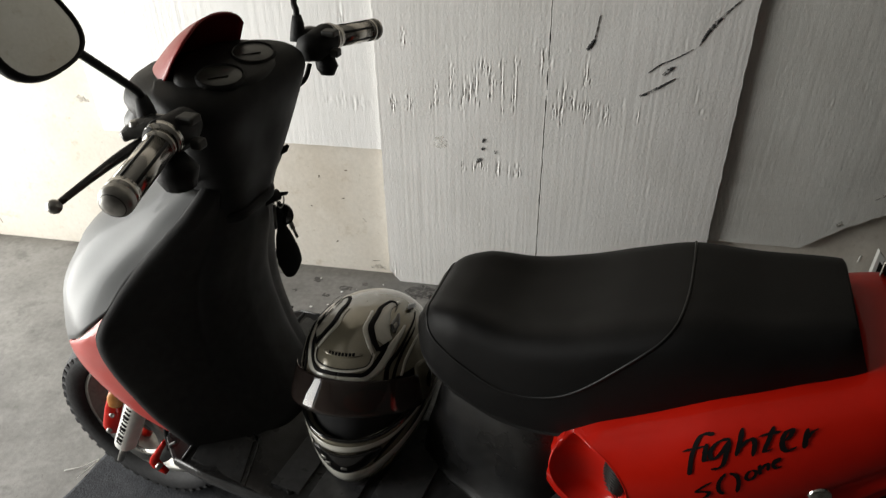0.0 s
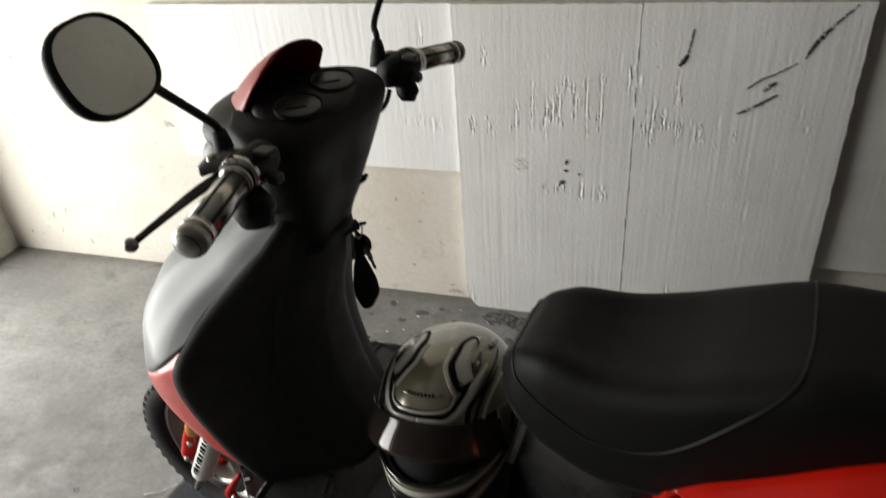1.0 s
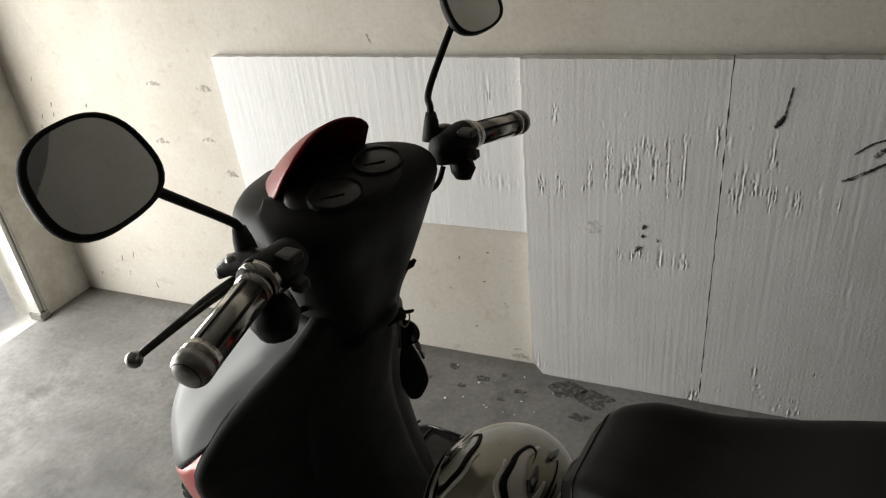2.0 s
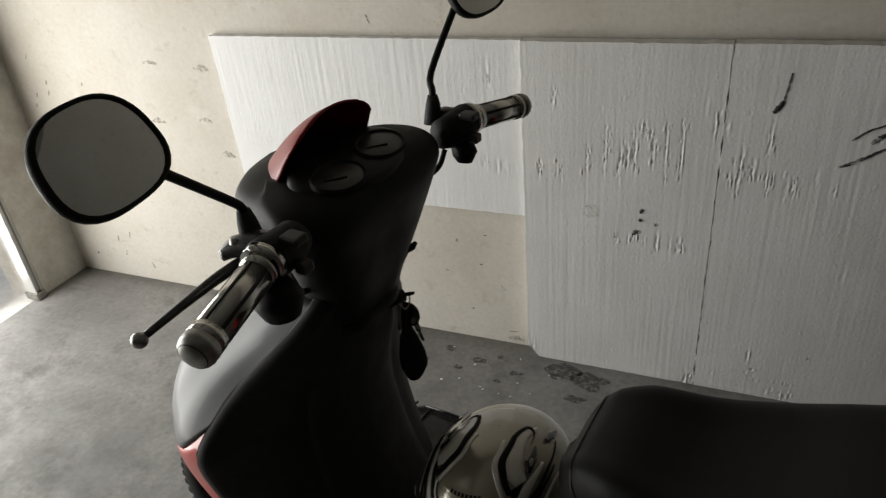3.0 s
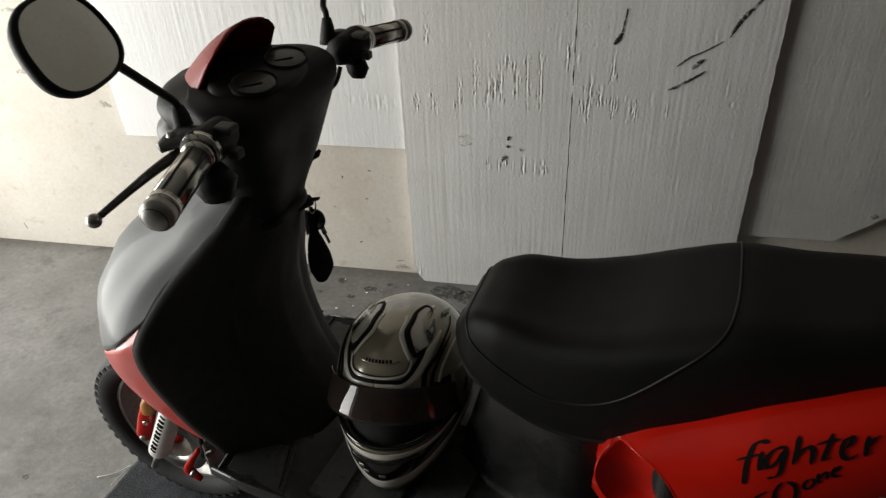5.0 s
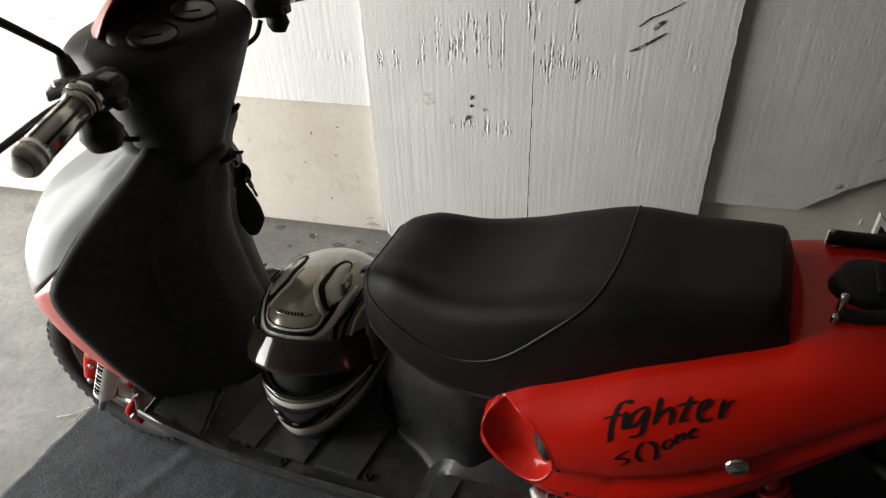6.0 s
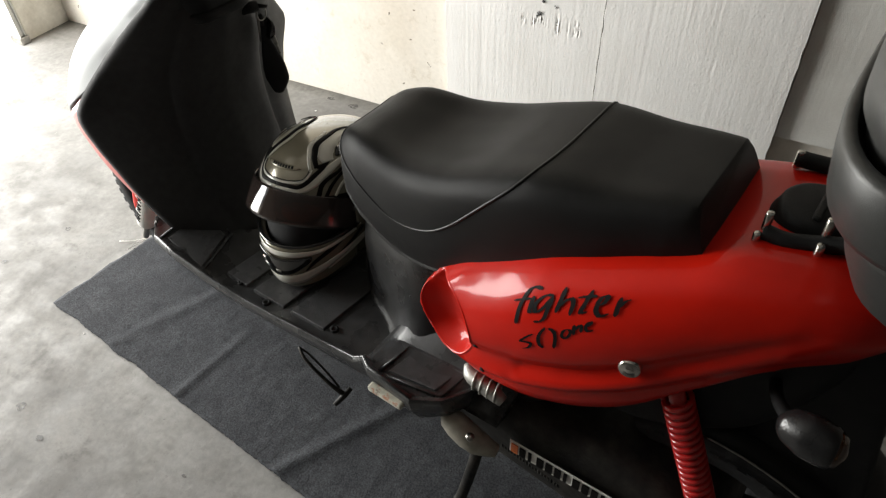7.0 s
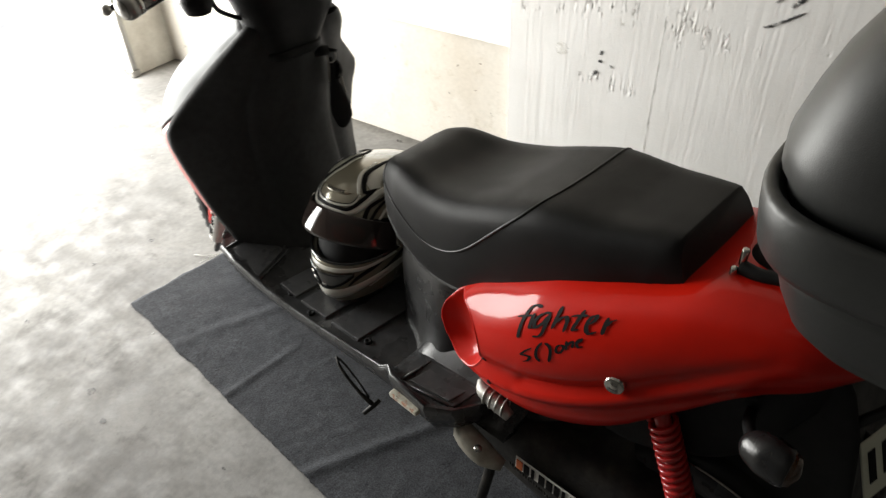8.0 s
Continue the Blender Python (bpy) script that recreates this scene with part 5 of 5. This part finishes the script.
part("frame_tube", tube([(0.05, -0.12, 0.33), (0.3, -0.13, 0.32), (0.55, -0.11, 0.34), (0.75, -0.1, 0.5), (1.0, -0.08, 0.74)], 0.02, 12, 30), M_GREASE, scooter)
part("frame_tube", tube([(0.05, 0.12, 0.33), (0.3, 0.13, 0.32), (0.55, 0.11, 0.34), (0.75, 0.1, 0.5), (1.0, 0.08, 0.74)], 0.02, 12, 30), M_GREASE, scooter)
rows = []
for i in range(25):
    a = radians(-22 + 147 * i / 24)
    rows.append([Vector((0.97 + (0.315 - 0.02 * abs(s) ** 3) * math.cos(a), 0.095 * s, 0.27 + (0.285 - 0.02 * abs(s) ** 3) * math.sin(a))) for s in [-1 + 2 * j / 10 for j in range(11)]])
guard = part("rear_mudguard", sheet(rows, 0.004), M_BLACK, scooter, "black rear mudguard")
# thin pale line along the left rim of the mudguard
part("guard_rim", tube([r[0] + Vector((0, -0.001, 0.001)) for r in rows[8:22]], 0.0016, 6), M_STEEL, guard, "thin pale rim line")
blinker = part("rear_indicator", tube([(1.026, -0.178, 0.750), (1.036, -0.184, 0.754), (1.056, -0.190, 0.758), (1.076, -0.193, 0.759), (1.083, -0.193, 0.759)], [0.008, 0.021, 0.0265, 0.025, 0.022], 28, 30), M_TUNNEL, scooter, "black rear indicator with an amber lens")
part("lens", tube([(1.081, -0.193, 0.759), (1.090, -0.194, 0.759), (1.095, -0.194, 0.759)], [0.023, 0.018, 0.004], 28), M_AMBER, blinker, "amber lens")
part("stalk", tube([(1.0, -0.07, 0.70), (1.012, -0.13, 0.725), (1.034, -0.18, 0.752)], 0.008, 10, 10), M_BLACK, blinker)
plate_m = Matrix.Translation((1.158, 0.012, 0.644)) @ Matrix.Rotation(radians(-14), 4, "Z") @ Matrix.Rotation(radians(-24), 4, "Y")
bm = block(-0.002, 0.002, -0.052, 0.052, -0.046, 0.046)
bm.transform(plate_m)
plate = part("number_plate", bm, material("plate_paint", (0.66, 0.68, 0.55), 0.35, noise_scale=40, vary=0.06), scooter, "pale plate with plain dark bars", False, 0.003)
for k in range(3):
    bm = block(0.002, 0.0032, -0.040 + 0.031 * k, -0.025 + 0.031 * k, -0.022, 0.028)
    bm.transform(plate_m)
    part("plate_bar", bm, M_LETTER, plate, "", False)
rows = []
for i in range(19):
    z = 0.825 - 0.375 * i / 18
    xr = contour([(-0.825, 1.070), (-0.79, 1.100), (-0.72, 1.128), (-0.63, 1.148), (-0.52, 1.168), (-0.44, 1.178)], -z)[0]
    rows.append(cr([(0.99, -0.058, z), (xr - 0.05, -0.060, z), (xr - 0.008, -0.060, z), (xr - 0.012, -0.045, z), (xr - 0.018, 0.03, z), (xr - 0.012, 0.105, z), (xr - 0.008, 0.118, z), (xr - 0.05, 0.118, z), (0.99, 0.116, z)], 40))
part("rear_fender", sheet(rows, 0.004), M_BLACK, scooter, "black plastic tail and rear fender behind the plate")
# under-tail and muffler also fill in as deep shade behind the wheel
part("under_tail", shell([[(x, 0, zt), (x, -w * 0.8, zt), (x, -w, zt - 0.02), (x, -w, zb + 0.02), (x, -w * 0.8, zb), (x, 0, zb)] for x, zt, zb, w in ((0.70, 0.60, 0.50, 0.10), (0.85, 0.72, 0.52, 0.12), (0.98, 0.79, 0.58, 0.10), (1.04, 0.81, 0.66, 0.085), (1.08, 0.82, 0.74, 0.06))], 24, 21), M_BLACK, scooter, "black under-tail panel")
part("exhaust_muffler", tube([(0.72, 0.13, 0.27), (0.80, 0.16, 0.29), (1.05, 0.19, 0.36), (1.17, 0.20, 0.39), (1.19, 0.20, 0.395)], [0.02, 0.05, 0.055, 0.05, 0.02], 18, 26), M_GREASE, scooter, "dark muffler, also filling the shaded gap by the wheel")
part("tail_strut", tube([(1.055, -0.045, 0.60), (1.105, -0.05, 0.716), (1.132, -0.05, 0.772), (1.172, -0.05, 0.855)], 0.0075, 10, 12), M_BLACK, scooter)
part("plate_arm", tube([(1.00, -0.03, 0.75), (1.07, -0.01, 0.70), (1.14, 0.01, 0.65)], 0.012, 10, 12), M_BLACK, scooter)


# ---- top box on the rack ----
box = empty("top_box", SC @ pose(1.122, -0.030, 0.953, 0, -1.6, 0), "large dark grey plastic top box on the scooter's rear rack", "top box")


def box_ring(rx, ry, z, cx=0.0, p=4.2):
    out = []
    for q in range(96):
        a = 2 * math.pi * q / 96
        c, s = math.cos(a), math.sin(a)
        f = (abs(c) ** p + abs(s) ** p) ** (-1 / p)
        out.append(Vector((cx + rx * f * c, ry * f * s, z)))
    return out


def box_hull(levels):
    """Rings from (front, rear, half width, height)."""
    return [box_ring(0.449 * (r - f), 1.11 * w, 0.98 * z, 0.449 * (r + f)) for f, r, w, z in levels]


part("base", grid_bm(box_hull([(-0.03, 0.10, 0.12, 0.0), (-0.06, 0.13, 0.155, 0.006), (-0.105, 0.15, 0.185, 0.022), (-0.128, 0.158, 0.197, 0.042), (-0.142, 0.163, 0.205, 0.07), (-0.152, 0.167, 0.212, 0.10), (-0.158, 0.17, 0.217, 0.122)]), True, True), M_BOX, box)
part("rim", grid_bm(box_hull([(-0.155, 0.168, 0.214, 0.116), (-0.168, 0.176, 0.224, 0.119), (-0.174, 0.180, 0.230, 0.130), (-0.178, 0.181, 0.234, 0.16), (-0.180, 0.181, 0.235, 0.183), (-0.177, 0.180, 0.232, 0.190), (-0.170, 0.175, 0.226, 0.190), (-0.167, 0.172, 0.223, 0.184), (-0.158, 0.164, 0.214, 0.172)]), True), M_BOX, box, "raised rim band")
part("lid", grid_bm(box_hull([(-0.158, 0.164, 0.213, 0.165), (-0.163, 0.166, 0.217, 0.192), (-0.171, 0.169, 0.222, 0.205), (-0.171, 0.169, 0.222, 0.23), (-0.162, 0.166, 0.213, 0.26), (-0.150, 0.162, 0.203, 0.29), (-0.131, 0.155, 0.190, 0.32), (-0.102, 0.146, 0.174, 0.35), (-0.066, 0.134, 0.152, 0.38), (-0.028, 0.118, 0.122, 0.403), (0.0, 0.10, 0.09, 0.418), (0.04, 0.06, 0.01, 0.421)]), True, True), M_BOX, box, "domed dark grey lid")

# ---- helmet on the footboard ----
HC = SC @ pose(0.110, 0.018, 0.537, 0, 0, 4) @ pose(0, 0, 0, -11, -4, 0)
helmet = empty("motorcycle_helmet", HC, "striped taupe full-face helmet with open visor on the footboard", "helmet")
# front is -y here


def hp(lon, lat, off=0.0):
    """Shell of the helmet: lon 0 is the middle of the face, positive to the helmet's left."""
    a, b = radians(lon), radians(lat)
    front = max(0.0, math.cos(a))
    rx, ry, rz = 0.131, 0.168, 0.143
    if lat < 0:
        rz += 0.036 * front - 0.010 * (1 - front)
        f = 1.0 + 0.15 * front * math.sin(-b)
    else:
        f = 1.0
    ca, sb = math.cos(b), math.sin(b)
    cb = abs(ca) ** (0.74 if lat > 0 else 0.62 - 0.32 * front)
    if lat < 0:
        rx -= 0.030 * max(0.0, math.cos(a)) ** 0.7 * math.sin(-b) ** 1.2
    v = Vector(((rx + off) * cb * math.sin(a) * f, -(ry + off) * cb * math.cos(a) * f, (rz + off) * sb))
    return v


def patch(lon0, lon1, lat0, lat1, off, thick, n=24, m=14):
    f = lambda v, u: v(u) if callable(v) else v
    return sheet([[hp(f(lon0, j / m) + (f(lon1, j / m) - f(lon0, j / m)) * i / n, f(lat0, i / n) + (f(lat1, i / n) - f(lat0, i / n)) * j / m, off) for j in range(m + 1)] for i in range(n + 1)], thick)


OPEN = 66
part("shell", grid_bm([[hp(360 * j / 72, 90 - 3.2 * i, 0) for j in range(72)] for i in range(1, 22)], True), M_TAUPE, helmet, "taupe lacquered shell")
part("shell_crown", grid_bm([[hp(360 * j / 24, 90 - 3.3 * i, 0) for j in range(24)] for i in (0.02, 1)], True), M_TAUPE, helmet)
part("shell_back", patch(OPEN, 360 - OPEN, 24, -57, 0.0, 0.006, 60, 20), M_TAUPE, helmet, "taupe back of the shell")
chin = part("chin_bar", patch(-OPEN - 4, OPEN + 4, lambda u: -17 + 12 * abs(2 * u - 1) ** 3.0, -63, 0.0, 0.012, 60, 18), M_TAUPE, helmet, "taupe chin bar outlined in cream")
part("chin_gasket", tube([hp(-OPEN - 2 + (2 * OPEN + 4) * i / 40, -16 + 12 * abs(i / 20 - 1) ** 3.0, 0.0) for i in range(41)], 0.004, 8), M_GLOSS, chin)
part("chin_vent", patch(-25, 33, lambda u: -22.5 - 2 * math.sin(math.pi * u), lambda u: -39 + 14 * abs(2 * u - 1) ** 1.9, 0.0035, -0.004, 30, 10), M_GLOSS, chin, "gloss black chin vent")
for lon, lat in ((-14, -28), (-10, -31.5), (4, -33.5)):
    part("vent_slot", patch(lon - 2.5, lon + 2.5, lat, lat - 2, 0.005, -0.003, 8, 4), M_STEEL, chin)
# its front part shuts the face opening, a dark sheet for deep shade
part("lining", grid_bm([[hp(360 * j / 48, 60 - 112 * i / 18, -0.016) for j in range(48)] for i in range(19)], True), M_DARK, helmet, "dark padded lining, closed across the face as its deep shade")
part("neck_roll", grid_bm([[hp(360 * j / 48, -52 - 5 * i, -0.016 + 0.012 * (1 - i / 3)) for j in range(48)] for i in range(4)], True, True), M_DARK, helmet)
M_TINT = material("visor_tint", (0.12, 0.09, 0.08), 0.02)
M_TINT.node_tree.nodes["Principled BSDF"].inputs["Transmission Weight"].default_value = 0.75
vis = []
for i in range(61):
    u = i / 60
    e = abs(2 * u - 1)
    top, low = 27.5 - 10 * e ** 2, 5 - 9 * e ** 2.2
    vis.append([hp(-64 + 128 * u, top + (low - top) * j / 12, 0.006 + 0.014 * (j / 12) ** 1.3 * (1 - 0.6 * e ** 4)) for j in range(13)])
visor = part("visor", sheet(vis, -0.0025), M_TINT, helmet, "dark tinted visor, half open")
part("visor_edge", tube([r[-1] for r in vis], 0.002, 6), M_GLOSS, visor)
# red patch stands in for the fairing mirrored in the visor
part("visor_reflection", patch(4, 40, lambda u: 9 + 9 * math.sqrt(math.sin(math.pi * (0.02 + 0.96 * u))), lambda u: 9 - 9 * math.sqrt(math.sin(math.pi * (0.02 + 0.96 * u))), -0.013, 0.002, 24, 10), material("reflected_red", (0.60, 0.06, 0.02), 0.8, noise_scale=60, vary=0.5), helmet, "red patch painted as the fairing's reflection in the visor")
part("visor_hinge", spun([(0.0001, 0.004), (0.018, 0.004), (0.022, -0.002)], 20, Matrix.Translation(hp(82, 4, -0.004)) @ Matrix.Rotation(radians(90), 4, "Y")), M_GLOSS, helmet)


def stripe(pts, width, mat, off=0.0012, name="stripe"):
    """A painted stripe along (lon, lat) points on the shell."""
    path = cr([(a, b, 0) for a, b in pts], 40)
    ws = [v.x for v in lin([(w, 0, 0) for w in width], 40)]
    rows = []
    for i, p in enumerate(path):
        q = path[min(i + 1, 39)] - path[max(i - 1, 0)]
        k = max(0.2, math.cos(radians(p.y)))
        d = Vector((q.x * k, q.y, 0)).normalized()
        s = Vector((-d.y / k, d.x, 0)) * ws[i]
        rows.append([hp(p.x + s.x * e, p.y + s.y * e, off) for e in (-1, -0.33, 0.33, 1)])
    return part(name, sheet(rows, -0.0008), mat, helmet)


for s in (-1, 1):
    # cream bands, then the black lines that run round the forehead and up beside the crown
    stripe([(0, 27.3), (s * 15, 27.3), (s * 27, 29), (s * 36, 34), (s * 46, 42), (s * 58, 49), (s * 75, 55)], [2.3, 2.3, 2.6, 3.2, 3.4, 2.4, 0.8], M_CREAM, 0.0010)
    stripe([(s * 48, 50), (s * 45, 58), (s * 47, 66), (s * 62, 74), (s * 88, 76), (s * 112, 70)], [3.5, 5.5, 5.8, 4.5, 3.4, 1.0], M_CREAM, 0.0008)
    stripe([(s * 31.5, 43), (s * 27, 56), (s * 25, 68), (s * 42, 81)], [0.9, 1.5, 1.6, 0.8], M_CREAM, 0.0010)
    stripe([(0, 31.2), (s * 12, 31), (s * 22, 30.6), (s * 29, 34), (s * 36, 40), (s * 43, 45.5), (s * 49, 49.8)], [1.3, 1.4, 1.6, 1.7, 1.8, 1.5, 0.2], M_LETTER, 0.0016)
    stripe([(s * 49, 50), (s * 43, 48), (s * 37, 46)], [0.2, 1.1, 1.7], M_LETTER, 0.0017)
    stripe([(s * 37, 45.5), (s * 33, 57), (s * 35, 69), (s * 60, 78.5), (s * 85, 80), (s * 106, 77), (s * 100, 72), (s * 78, 69)], [1.5, 1.9, 1.8, 1.5, 1.2, 0.9, 0.6, 0.2], M_LETTER, 0.0018)
    stripe([(s * 57, 54), (s * 64, 60), (s * 80, 66)], [1.2, 3.4, 0.8], M_GLOSS, 0.003, "brow_vent")
    stripe([(s * 60.5, 57), (s * 63, 59), (s * 66, 61)], [0.6, 1.4, 0.6], M_STEEL, 0.0045, "vent_slot")
    stripe([(s * 96, 62), (s * 106, 60), (s * 118, 56)], [1.0, 3.0, 1.0], M_GLOSS, 0.005, "top_vent")
    stripe([(s * 39, 22.5), (s * 43, 33), (s * 55, 40), (s * 75, 49), (s * 105, 55)], [1.9, 1.6, 1.3, 0.9, 0.3], M_LETTER, 0.0016)
    stripe([(s * 45, 22.5), (s * 51, 32), (s * 63, 41), (s * 84, 48)], [1.3, 1.2, 1.0, 0.4], M_LETTER, 0.0016)
    stripe([(s * 52, 22), (s * 60, 32), (s * 76, 40), (s * 100, 43)], [1.0, 1.2, 1.0, 0.3], M_CREAM, 0.0010)
    stripe([(s * 66, -4), (s * 50, -18), (s * 36, -28), (s * 28, -36)], [1.0, 1.8, 1.6, 0.6], M_LETTER, 0.0016)
    stripe([(s * 72, -8), (s * 58, -24), (s * 42, -37), (s * 26, -49)], [1.2, 1.6, 1.2, 0.5], M_LETTER, 0.0016)
    stripe([(s * 92, 0), (s * 80, -14), (s * 64, -27), (s * 46, -40)], [1.4, 1.8, 1.4, 0.6], M_CREAM, 0.0014)
stripe([(-66, -8), (-46, -17.5), (-24, -20.5), (0, -21.2), (24, -20.5), (44, -17.5), (66, -8)], [1.0, 1.5, 1.9, 2.0, 1.9, 1.5, 1.0], M_CREAM, 0.0030)
stripe([(-38, -22), (-31, -30), (-20, -39), (0, -46), (20, -44.5), (37, -37.5), (54, -28), (78, -12)], [1.2, 3.2, 4.6, 5.8, 5.4, 3.8, 2.4, 0.7], M_CREAM, 0.0030)
stripe([(-33, 44), (-28, 36.6), (-20, 34.0), (0, 33.3), (20, 34.0), (28, 36.6), (33, 44)], [0.5, 0.9, 0.9, 0.9, 0.9, 0.9, 0.5], M_CREAM, 0.0012)
stripe([(-31, 45), (-27, 38), (-20, 35.5), (0, 34.8), (20, 35.5), (27, 38), (31, 45)], [0.2, 0.3, 0.35, 0.35, 0.35, 0.3, 0.2], M_LETTER, 0.0016)
badge = part("badge", patch(-22, 22, lambda u: 47.0 - 2 * abs(2 * u - 1) ** 4, lambda u: 43.0 + 2 * abs(2 * u - 1) ** 4, 0.002, -0.002, 24, 4), M_TAUPE, helmet, "pale badge with dark bars")
for k in range(8):
    part("badge_bar", patch(-12.5 + 3.5 * k, -10.0 + 3.5 * k, 46.3, 43.8, 0.0032, -0.001, 3, 3), M_LETTER, badge)
